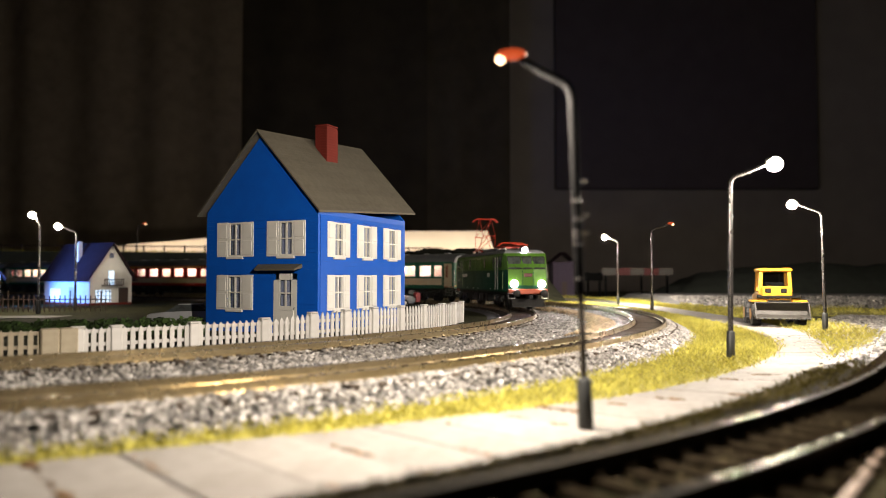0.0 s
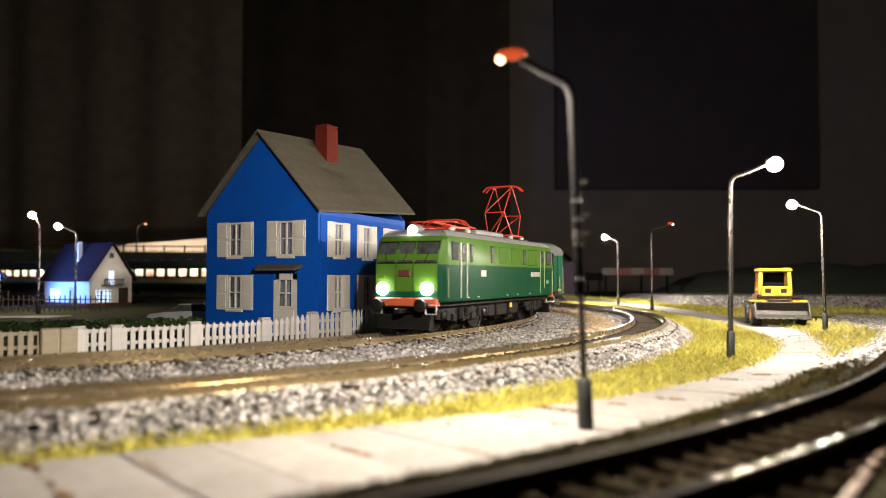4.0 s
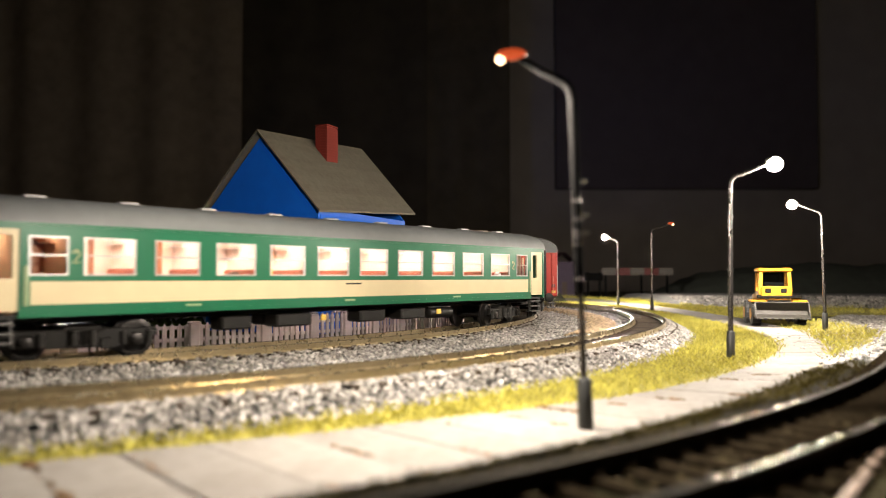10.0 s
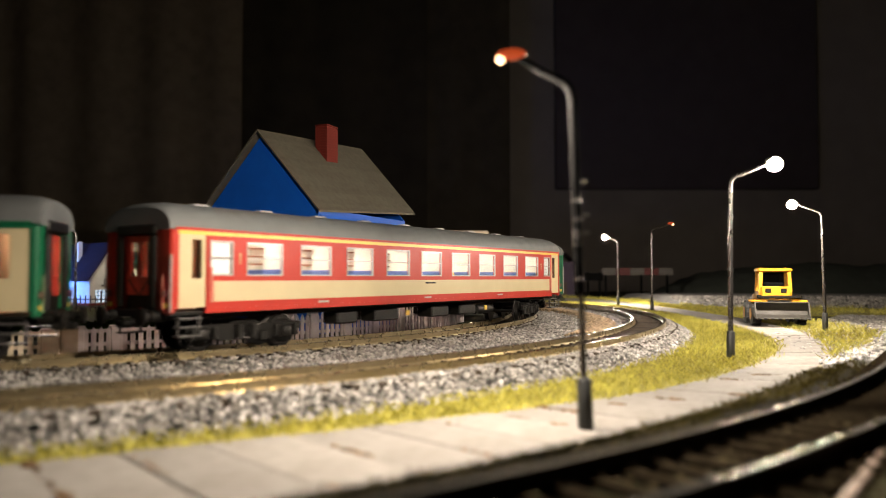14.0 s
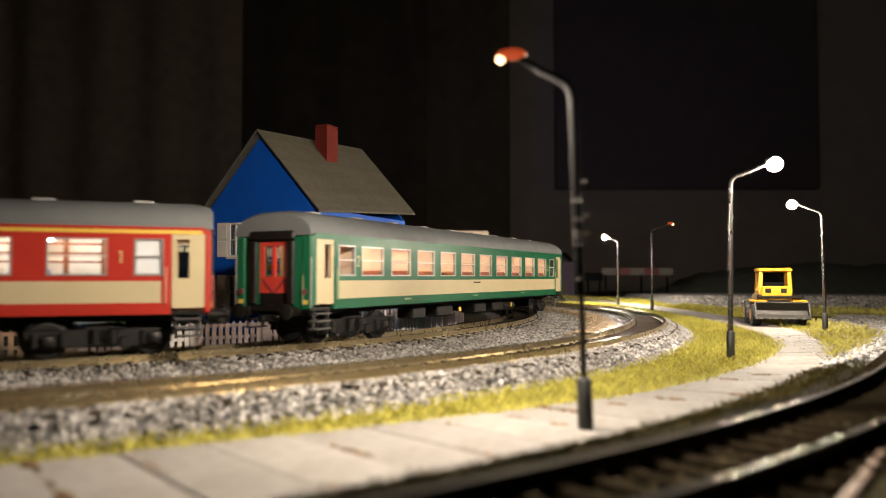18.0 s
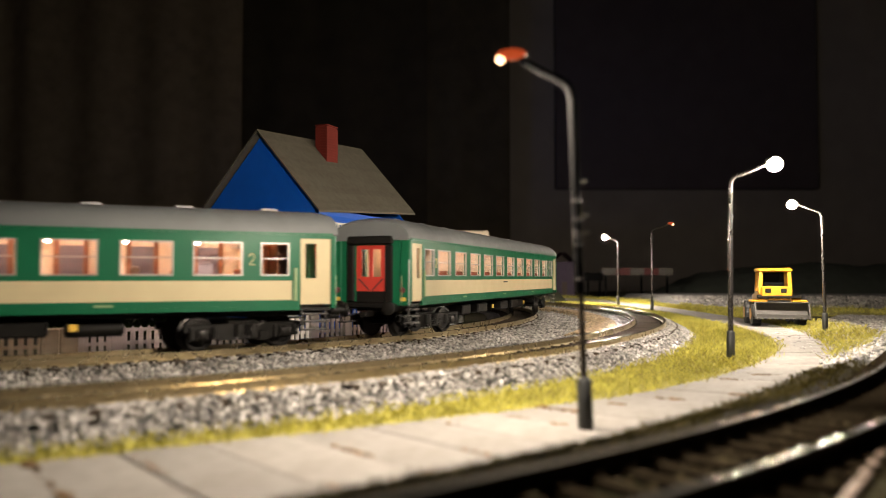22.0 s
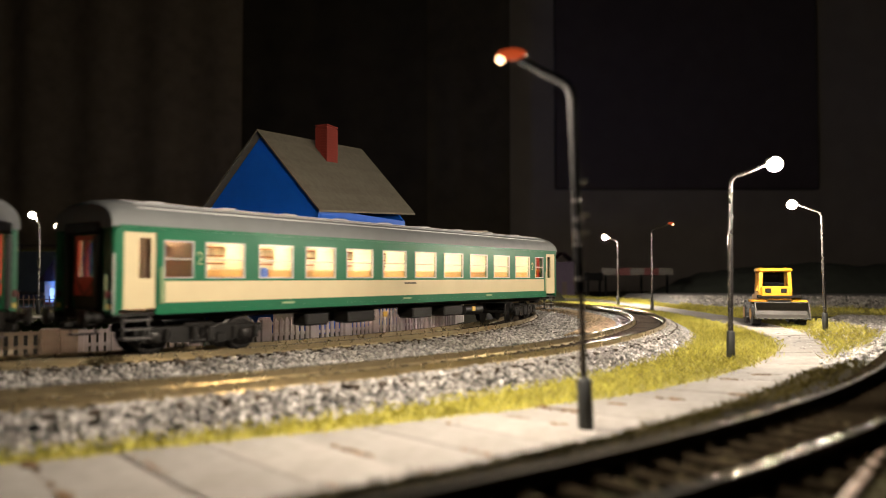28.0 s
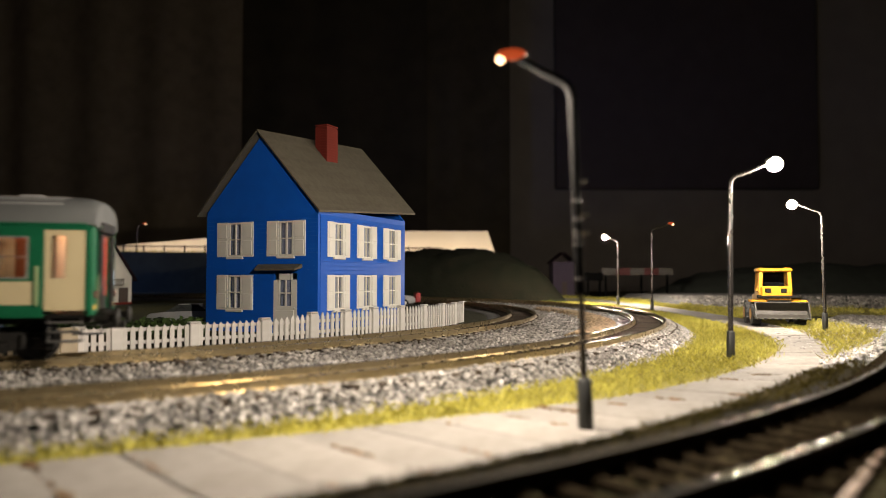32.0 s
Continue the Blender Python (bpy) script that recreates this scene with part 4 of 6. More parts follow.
# ---- street lamps ----
def street_lamp(x, y, height, arm, turn, lit=True, lean=0.0, watts=0.4, label="grey metal street lamp with a lit warm bulb", base_z=0.4, ring=False):
    """arm: reach of the bent arm, towards +x turned by turn degrees."""
    lamp = thing("street_lamp", label, "street lamp", at(x, y, base_z, turn, 0, lean), "street lamps on the layout")
    part("base_sleeve", Geo().disc((0, 0, 0), 2, [(0, 1.5), (0.3, 1.6), (10.2, 1.55), (10.8, 1.1)], 14), SLEEVE, lamp, "dark base sleeve")
    top = height - 5.6
    pts = [(0, 0, 10), (0, 0, top * 0.5), (0, 0, top - 4), (0.15, 0, top - 2.2), (0.8, 0, top - 0.7), (2.0, 0, top + 0.3), (arm * 0.55, 0, top + 2.2), (arm, 0, height - 0.6)]
    if ring:
        part("pole", Geo().tube([(0, 0, 10), (0, 0, 30)], 0.62, 12), POLE_D, lamp, "thin dark lower rod")
        pts = [(0.2, 0, 27.5), (0.2, 0, 28.2)] + [(0.2 if q[0] == 0 else q[0] + 0.3, 0, q[2]) for q in pts[1:]]
        upper_ = part("pole", Geo().tube(pts, [0.75, 0.95, 0.95, 0.95, 0.95, 0.95, 0.9, 0.85, 0.8], 14), POLE_M, lamp, "upper tube, coloured near black to look unlit")
        for zz in (30.2, 37.2, 38.6, 39.6, 42.2, 46.0):
            part("band", Geo().disc((0.2, 0, zz), 2, [(0, 0.95), (0.1, 1.08), (0.5, 1.08), (0.6, 0.95)], 16), POLE, upper_, "bright metal band")
    else:
        part("pole", Geo().tube(pts, [0.98, 0.92, 0.85, 0.85, 0.85, 0.8, 0.7, 0.65], 12), POLE, lamp)
    hs = Geo()
    hs.ball((arm + 2.0, 0, height + 0.5), 2.3, 14, 8, 0, 1.35, 0.8, 0.5)
    part("lamp_head", hs, HOUSING if lit else DIMBULB, lamp)
    b = Geo().ball((arm + 2.4, 0, height - 1.0), 2.9 if lit else 0.001, 14, 10, 0, 1.05, 1.0, 0.95)
    if not lit:
        b = Geo().ball((arm + 4.4, 0, height - 0.5), 0.95, 12, 8)
    part("bulb", b, BULB if lit else TIP, lamp)
    if ring:
        for zz in (39.5, 43.2, 50.0):
            part("clip", Geo().cbox(-2.3, -0.3, -0.4, 0.4, zz, zz + 0.75, 0.15), SILVER, lamp)
    if watts:
        c, s = math.cos(radians(turn)), math.sin(radians(turn))
        hx = arm + (2.4 if lit else 5.4) + math.tan(radians(lean)) * height
        lamp_light(x + c * hx, y + s * hx, base_z + height - (3.0 if not lit else 5.0), watts, WARM, 2.0, 0 if lit else 178, None if lit else (0.08, 0.50, -0.86))
    return lamp


street_lamp(28.6, 149, 76.2, 10.2, 180, False, 1.8, 1.2, "grey street lamp with a dull orange head", 0.4, True)
street_lamp(108.1, 279, 74.5, 13.5, -10, True, 0.6, 0.8)
street_lamp(217.6, 422, 74, 13.5, 170, True, 0.6, 1.25)
street_lamp(190, 803, 76, 12, 150, True, 0, 2.5)
street_lamp(190, 673, 80, 18, 15, False, 0, 0.0, "grey street lamp with an unlit reddish head")
street_lamp(-306, 560, 76, 3.5, 180, True, 0, 0.2, base_z=3.6)
street_lamp(-308, 620, 71.5, 13, 180, True, 0, 0.15, base_z=3.6)
street_lamp(-535, 1290, 52, 10, 30, False, 0, 0.0, "far unlit street lamp with an orange tip", 73.6)

# ---- wheel loader ----
loader = thing("wheel_loader", "yellow wheel loader with a worn grey bucket, parked on the path", "wheel loader", at(213, 476, 1.0, -104))
part("chassis", Geo().cbox(-24, 12, -7, 7, 7, 13, 1).cbox(-30, -8, -9, 9, 12, 20, 1.5), LOADER_Y, loader)
part("front_hood", Geo().cbox(4, 15, -8, 8, 11, 16.5, 1).cbox(9, 15.5, -12.5, -7, 13, 17.2, 0.8).cbox(9, 15.5, 7, 12.5, 13, 17.2, 0.8), LOADER_Y, loader)
cab_ = Geo()
cab_.cbox(-12, 4, -10, 10, 15, 21.5, 0.8)
for a in ((-12, -9.5), (1.8, 4)):
    for b in ((-10, -7.8), (7.8, 10)):
        cab_.hexa([(a[0], b[0], 21), (a[1], b[0], 21), (a[1], b[1], 21), (a[0], b[1], 21), (a[0] + 0.3, b[0] * 0.93, 35), (a[1] - 0.3, b[0] * 0.93, 35), (a[1] - 0.3, b[1] * 0.93, 35), (a[0] + 0.3, b[1] * 0.93, 35)])
cab_.cbox(-13, 4.6, -10.2, 10.2, 33.6, 36.2, 0.9)
cab_.cbox(3.6, 6.2, -8.6, 8.6, 17.0, 24.6, 0.6)
cabin = part("cab", cab_, LOADER_Y, loader)
part("windscreen", Geo().box(2.6, 2.9, -7.6, 7.6, 21.6, 34.6), PANE, cabin).visible_shadow = False
part("cab_interior", Geo().cbox(-9, 1, -6, 6, 19, 27, 0.8).cbox(-10, -8, -5, 5, 24, 33, 0.8).box(-9.4, -9.0, -7.6, 7.6, 21.6, 34.5), UNLITBLACK, cabin)
for sy in (-1, 1):
    part("headlamp", Geo().cbox(5.9, 6.6, sy * 4.6 - 1.8, sy * 4.6 + 1.8, 20.4, 23.2, 0.3), BLACK, loader)
    part("lift_arm", Geo().hexa([(8, sy * 6 - 1, 15), (10, sy * 6 - 1, 17), (10, sy * 6 + 1, 17), (8, sy * 6 + 1, 15), (18, sy * 6 - 1, 8), (19, sy * 6 - 1, 10.5), (19, sy * 6 + 1, 10.5), (18, sy * 6 + 1, 8)]), BLACK, loader)
    for wx in (10, -16):
        wh = part("wheel", Geo().disc((0, 0, 0), 1, [(-3, 5.2), (-2.4, 7.2), (2.4, 7.2), (3, 5.2)], 20), TYRE, loader, "black rubber tyre", at(wx, sy * 13, 7.2))
        part("rim", Geo().disc((0, 0, 0), 1, [(-3.2, 3.6), (3.2, 3.6)], 14), LOADER_Y, wh)
        lug = Geo()
        for k in range(14):
            a = math.tau * k / 14
            lug.disc((7.1 * math.cos(a), 0, 7.1 * math.sin(a)), 1, [(-2.6, 0.7), (2.6, 0.7)], 5)
        part("tread", lug, TYRE, wh)
bk = Geo()
prof = [(20, 5.8), (28, 5.0), (27, 6.0), (22, 7.4), (20.8, 10), (22, 13), (23.6, 14.6), (22.8, 15.2), (19.6, 13), (18.6, 9)]
bk.loft([[(px, yy, pz) for px, pz in prof] for yy in (-15.6, 15.6)])
for yy in (-15.6, 14.8):
    bk.loft([[(px, y2, pz) for px, pz in ((20, 5.8), (28, 5), (23.6, 14.6), (19.6, 13))] for y2 in (yy, yy + 0.8)])
bucket = part("bucket", bk, BUCKET, loader, "worn grey steel bucket")
for k in range(8):
    yy = -14.2 + 28.4 * k / 7
    part("tooth", Geo().cbox(27, 30.5, yy - 0.8, yy + 0.8, 4.5, 5.6, 0.2), BUCKET, bucket)
part("grille", Geo().box(15.3, 16.0, -6.5, 6.5, 12, 16), BLACK, loader)
for sy in (-1, 1):
    part("fender", Geo().cbox(3, 16, sy * 13.2 - 3.2, sy * 13.2 + 3.2, 14.6, 16.0, 0.5), LOADER_Y, loader)
    part("marker_light", Geo().cbox(14.5, 16.4, sy * 11.5 - 1.4, sy * 11.5 + 1.4, 17.0, 19.4, 0.4), BLACK, loader)
    part("roof_lamp", Geo().cbox(4.4, 5.4, sy * 6 - 1.6, sy * 6 + 1.6, 34.2, 35.6, 0.3), LOADER_Y, cabin)
part("hood_bar", Geo().box(15.6, 16.3, -7, 7, 18.3, 18.9).box(4.2, 4.8, -9, 9, 16.6, 17.1), BLACK, loader)
part("bumper_bar", Geo().cbox(12.5, 16.8, -12.5, 12.5, 17.3, 18.6, 0.3), BLACK, loader)
part("axle", Geo().tube([(10, -12, 6), (10, 12, 6)], 1.4, 10).tube([(-16, -12, 6), (-16, 12, 6)], 1.4, 10), BLACK, loader)
part("step", Geo().box(-2, 3, -13.5, -9, 8, 8.8).box(-2, 3, 9, 13.5, 8, 8.8), BLACK, loader)


# ---- things behind: white house, hedge, cars, hill, terrace ----
def cottage(x, y, turn, w, length, eave, ridge, label):
    c = thing("cottage", label, "house", at(x, y, 3.6, turn))
    front = wall_with_holes(w, 0, eave, [(w * 0.14, w * 0.5, 3, 15), (w * 0.68, w * 0.92, 0, 17)], 1.2)
    front.add([(0, 0, eave), (w, 0, eave), (w / 2, 0, ridge), (0, 1.2, eave), (w, 1.2, eave), (w / 2, 1.2, ridge)], [(0, 1, 2), (5, 4, 3), (0, 3, 4, 1), (1, 4, 5, 2), (2, 5, 3, 0)])
    part("gable_wall", front, STUCCO, c, "", at(-w, 0, 0), 0, True)
    part("long_wall", wall_with_holes(length, 0, eave, [(length * 0.12, length * 0.36, 4, 16), (length * 0.55, length * 0.7, 0, 18)], 1.2), STUCCO, c, "", at(-w, length, 0, -90), 0, True)
    part("far_wall", Geo().box(-1.2, 0, 1.2, length, 0, eave), STUCCO, c, "", None, 0)
    part("back_wall", Geo().box(-w, 0, length, length + 1.2, 0, eave), STUCCO, c, "", None, 0)
    part("inside", Geo().box(-w + 4, -4, 6, length - 4, 0, eave - 2), DARKIN, c)
    for sx in (-1, 1):
        xe = -w / 2 + sx * (w / 2 + 4)
        part("roof_slope", roof_slope(xe, eave - 4.5, -w / 2, ridge + 0.5, -4, length + 4, 1.4), ROOFB, c, "", None, 0)
    part("plinth", Geo().box(-w - 0.3, 0.3, -0.4, length + 0.3, -2, 2.2), BRICK, c)
    part("chimney", Geo().cbox(-w + 9, -w + 14, length * 0.45, length * 0.45 + 6, eave + 4, ridge + 3, 0.4), STUCCO, c)
    wn = part("window", Geo().box(-w * 0.86, -w * 0.5, 0.3, 0.6, 3, 15), WINLIT, c, "lit bluish window")
    bars = Geo()
    for k in range(4):
        bars.box(-w * 0.86 + w * 0.09 * (k + 0.5), -w * 0.86 + w * 0.09 * (k + 0.5) + 0.6, -0.6, 0.1, 3, 15)
    for k in range(3):
        bars.box(-w * 0.86, -w * 0.5, -0.6, 0.1, 5 + 4 * k, 5.6 + 4 * k)
    part("window_grille", bars, WOODB, wn)
    part("door", Geo().cbox(-w * 0.32, -w * 0.08, 0.2, 1.0, 0, 17, 0.2), WOODB, c, "dark brown arched door")
    part("long_window", Geo().box(-w + 0.2, -w + 0.5, length * 0.64, length * 0.88, 4, 16), WINLIT, c, "lit bluish window")
    part("long_door", Geo().box(-w - 0.3, -w + 0.5, length * 0.3, length * 0.45, 0, 18), CREAM, c, "cream door")
    bal = part("balcony", Geo().box(-w * 0.72, -w * 0.28, -5, 0, 19, 20), WOODB, c, "dark wooden balcony")
    rails = Geo().box(-w * 0.74, -w * 0.26, -5.4, -4.8, 25, 26)
    for k in range(9):
        xx = -w * 0.72 + w * 0.44 * k / 8
        rails.box(xx - 0.4, xx + 0.4, -5.3, -4.9, 19.5, 25.2)
    part("balustrade", rails, WOODB, bal)
    part("balcony_door", Geo().box(-w * 0.56, -w * 0.44, -0.3, 0.2, 20, 34), WINLIT, c, "lit bluish balcony door")
    part("attic_window", Geo().box(-w * 0.55, -w * 0.45, -0.3, 0.2, ridge - 14, ridge - 9), DARKIN, c)
    return c


cottage(-321, 763, 57, 46, 80, 28, 61, "white stucco cottage with a dark roof and balcony")
cottage(-422, 705, 57, 46, 70, 30, 58, "white stucco cottage with a dark roof at the layout's side")

# low iron fence before the cottage
iron = thing("iron_fence", "low dark iron fence in front of a cottage", "fence", at(-372, 590, 3.6, 4))
for k in range(26):
    part("bar", Geo().box(k * 4, k * 4 + 0.7, 0, 0.7, 0, 13 if k % 6 else 17), WOODB, iron)
part("fence_rail", Geo().box(0, 101, 0.8, 1.3, 9.5, 10.3).box(0, 101, 0.8, 1.3, 3, 3.8), WOODB, iron)

rb = random.Random(9)


def leaf_mass(name, spots, size, count, label, category):
    pts = []
    for (x, y, z, rx_, ry_, rz_) in spots:
        for _ in range(count):
            while True:
                a, b, c = rb.uniform(-1, 1), rb.uniform(-1, 1), rb.uniform(-1, 1)
                if a * a + b * b + c * c <= 1:
                    break
            pts.append((x + a * rx_, y + b * ry_, z + c * rz_))
    n = len(pts)
    v, f = [], []
    for p in pts:
        d1 = Vector((rb.gauss(0, 1), rb.gauss(0, 1), rb.gauss(0, 1))).normalized() * size * rb.uniform(0.6, 1.3)
        d2 = d1.orthogonal().normalized() * size * 0.6
        o = len(v)
        P_ = Vector(p)
        for q in (P_ - d1, P_ + d2, P_ + d1, P_ - d2):
            v.append(tuple(q * MM))
        f.append((o, o + 1, o + 2, o + 3))
    me = bpy.data.meshes.new(name)
    me.from_pydata(v, [], f)
    me.materials.append(HEDGE)
    return tagged(new(name, me), label, category)


# hedge behind the fence, left of the house
spots = []
for k in range(20):
    u = k / 19
    spots.append((-270 + 150 * u + rb.uniform(-3, 3), 372 - 14 * u + rb.uniform(-3, 3), 4.2 + 2.0 * u, 7, 5, 3.6 + 2.4 * u))
leaf_mass("hedge", spots, 1.5, 330, "dark green clipped hedge behind the picket fence", "hedge")


def car(x, y, turn, paint, label):
    c = thing("car", label, "car", at(x, y, 3.7, turn), "parked cars")
    body = Geo()
    rings = []
    for px, zb, zt, wd in ((-25, 4.5, 9, 8.6), (-24, 3, 11, 9.6), (-10, 2.6, 11.5, 10), (10, 2.6, 11, 10), (23, 3, 9.5, 9.6), (25, 4.5, 8, 8.6)):
        rings.append([(px, -wd, zb + 1), (px, -wd + 0.8, zb), (px, wd - 0.8, zb), (px, wd, zb + 1), (px, wd, zt - 1), (px, wd - 0.8, zt), (px, -wd + 0.8, zt), (px, -wd, zt - 1)])
    body.loft(rings)
    part("body", body, paint, c)
    cabin_ = Geo()
    rings = []
    for px, zt, wd in ((-21, 11.2, 8.6), (-14, 16, 7.4), (2, 16.4, 7.4), (11, 11.2, 8.6)):
        rings.append([(px, -9, 10.9), (px, 9, 10.9), (px, wd, zt), (px, -wd, zt)])
    cabin_.loft(rings)
    part("cabin", cabin_, WINDSH, c)
    part("roof", Geo().cbox(-14, 2, -7.3, 7.3, 16, 17, 0.4), paint, c)
    for wx in (-15, 15):
        for sy in (-1, 1):
            w = part("wheel", Geo().disc((0, 0, 0), 1, [(-1.4, 3.0), (-1.1, 3.6), (1.1, 3.6), (1.4, 3.0)], 16), TYRE, c, "", at(wx, sy * 8.9, 3.6))
            part("hubcap", Geo().disc((0, 0, 0), 1, [(-1.5, 2.0), (1.5, 2.0)], 12), SILVER, w)
    for sy in (-1, 1):
        part("headlight", Geo().cbox(24, 25.2, sy * 6 - 1.6, sy * 6 + 1.6, 6.4, 8.2, 0.3), SILVER, c)
    return c


silver = car(-150, 427, 186, CARGREY, "silver car parked behind the hedge")
silver.scale = (0.73, 0.73, 0.73)
van = car(-52, 700, 8, CARWHITE, "white car with a red rear parked behind the blue house")
part("rear_panel", Geo().cbox(25.3, 30, -9, 9, 4, 13, 0.6), CARRED, van, "red rear panel")

# trough of dark hills and the raised terrace at the back
hill = Geo()
rows = []
for i in range(61):
    u = -1 + i / 30
    row = []
    for j in range(37):
        v_ = -1 + j / 18
        h = max(0.0, 1 - abs(u) ** 3.2) ** 0.8 * max(0.0, 1 - v_ * v_) ** 0.6
        lump = 5 * noise.noise((u * 3, v_ * 3, 5)) + 4 * noise.noise((u * 11, v_ * 8, 2)) + 2.2 * noise.noise((u * 25, v_ * 18, 7))
        row.append((9 + 149 * u, 1000 + 90 * v_, -2 + 70 * h + lump * min(1, 2 * h)))
    rows.append(row)
hill.loft(rows, 0, False, False)
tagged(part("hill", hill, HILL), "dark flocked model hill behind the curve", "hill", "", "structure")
far_hill = Geo()
rows = []
for i in range(61):
    u = -1 + i / 30
    row = []
    for j in range(17):
        v_ = -1 + j / 8
        h = max(0.0, 1 - u * u) ** 0.5 * max(0.0, 1 - v_ * v_) ** 0.6
        lump = 7 * noise.noise((u * 4, v_ * 2, 9)) + 4 * noise.noise((u * 14, v_ * 4, 3))
        row.append((700 + 310 * u, 1330 + 90 * v_, -2 + 58 * h + lump * min(1, 2 * h)))
    rows.append(row)
far_hill.loft(rows, 0, False, False)
tagged(part("hill", far_hill, BANK), "low dark green flocked bank at the far side", "hill", "", "structure")
terrace = Geo()
terrace.hexa([(-1300, 1190, -2), (60, 1240, -2), (60, 1500, -2), (-1300, 1500, -2), (-1300, 1215, 79), (60, 1262, 70), (60, 1500, 70), (-1300, 1500, 79)])
structure("terrace", terrace, BANK, "raised dark bank behind the tracks")
board = Geo()
board.loft([[(-600, y, 60), (-590, y, 88), (-400, y, 103), (-60, y, 114), (80, y, 114), (92, y, 78), (92, y, 60)] for y in (1320, 1332)])
tagged(part("backdrop_board", board, BOARDW, smooth=0), "pale cream board standing behind the terrace fence", "board")
tf_ = thing("terrace_fence", "low dark fence on the edge of the terrace", "fence", at(0, 0, 0))
for k in range(34):
    x = -1180 + 35 * k
    z = 79 - (x + 1300) * 9 / 1360
    part("post", Geo().box(x, x + 2.2, 1268, 1270, z - 1, z + 13), WOODB, tf_)
part("fence_rail", Geo().hexa([(-1180, 1266.5, 88), (0, 1266.5, 80), (0, 1267.7, 80), (-1180, 1267.7, 88), (-1180, 1266.5, 90), (0, 1266.5, 82), (0, 1267.7, 82), (-1180, 1267.7, 90)]), WOODB, tf_)
grs = np.random.RandomState(8)
gx = grs.uniform(-1250, 60, 5000)
blades("terrace_grass", np.c_[gx, 1262 + grs.uniform(-9, 8, 5000) - 0.03 * (60 - gx), 78.5 - (gx + 1300) * 9 / 1360 - 0.5], grs.uniform(2, 5, 5000), GRASS, "yellow-green grass on the terrace edge", 5)

# small shed and a striped barrier far behind
shed = thing("shed", "small dull purple shed at the back of the layout", "shed", at(190, 1180, 10, 6))
part("wall", Geo().cbox(-18, 18, -14, 14, -11, 46, 0.5), PURPLE, shed)
for sx in (-1, 1):
    part("roof_slope", roof_slope(sx * 21, 43, 0, 60, -17, 17, 1.5), ROOFB, shed, "", None, 0)
part("door", Geo().cbox(-4, 4, -14.6, -13.8, -8, 14, 0.2), WOODB, shed)
barrier = thing("striped_barrier", "red and white striped barrier board on posts, darkened as unlit", "barrier", at(245, 1140, 3.5, 0))
# red stripes are darkened likewise, as the barrier stands unlit
REDW = mat("unlit_red_barrier_paint", (0.09, 0.013, 0.011), 0.6)
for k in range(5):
    part("stripe", Geo().cbox(22 * k, 22 * k + 21.7, 0, 2, 31, 42, 0.3), DIMWHITE if k % 2 == 0 else REDW, barrier)
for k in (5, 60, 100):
    part("post", Geo().box(k, k + 3, 2.1, 5, -2, 40), UNLITBLACK, barrier)
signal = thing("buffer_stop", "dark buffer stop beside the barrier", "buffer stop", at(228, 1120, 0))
part("beam", Geo().cbox(-14, 14, -2, 2, 26, 38, 0.6), UNLITBLACK, signal)
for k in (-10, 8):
    part("post", Geo().box(k, k + 3, -1, 3, -2, 27), UNLITBLACK, signal)
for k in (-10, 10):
    part("buffer", Geo().disc((k, -2, 36), 1, [(-5, 3), (-4, 3.2), (0, 1.6)], 14), UNLITBLACK, signal)
# dark lineside box and gravel road inside the curve
structure("gravel_road", Geo().hexa([(-420, 480, 3.2), (-265, 500, 3.2), (-265, 530, 3.2), (-420, 515, 3.2), (-420, 480, 4.0), (-265, 500, 4.0), (-265, 530, 4.0), (-420, 515, 4.0)]), SLAB, "pale gravel road behind the hedge")
structure("far_path", Geo().hexa([(60, 1010, -1), (300, 965, -1), (320, 1060, -1), (60, 1110, -1), (60, 1010, 1.2), (300, 965, 1.2), (320, 1060, 1.2), (60, 1110, 1.2)]), SLAB, "pale path at the back")


# ---- rolling stock ----
def tread_wheel(parent, x, y, r):
    s = 1 if y > 0 else -1
    return part("wheel", Geo().disc((0, 0, 0), 1, [(-1.4 * s, r + 0.8), (-0.9 * s, r + 0.8), (-0.7 * s, r), (1.2 * s, r - 0.15), (1.25 * s, r - 1.0), (0.7 * s, r - 1.2), (0.7 * s, 0.9), (1.5 * s, 0.8)], 20), STEEL, parent, "", at(x, y, r))


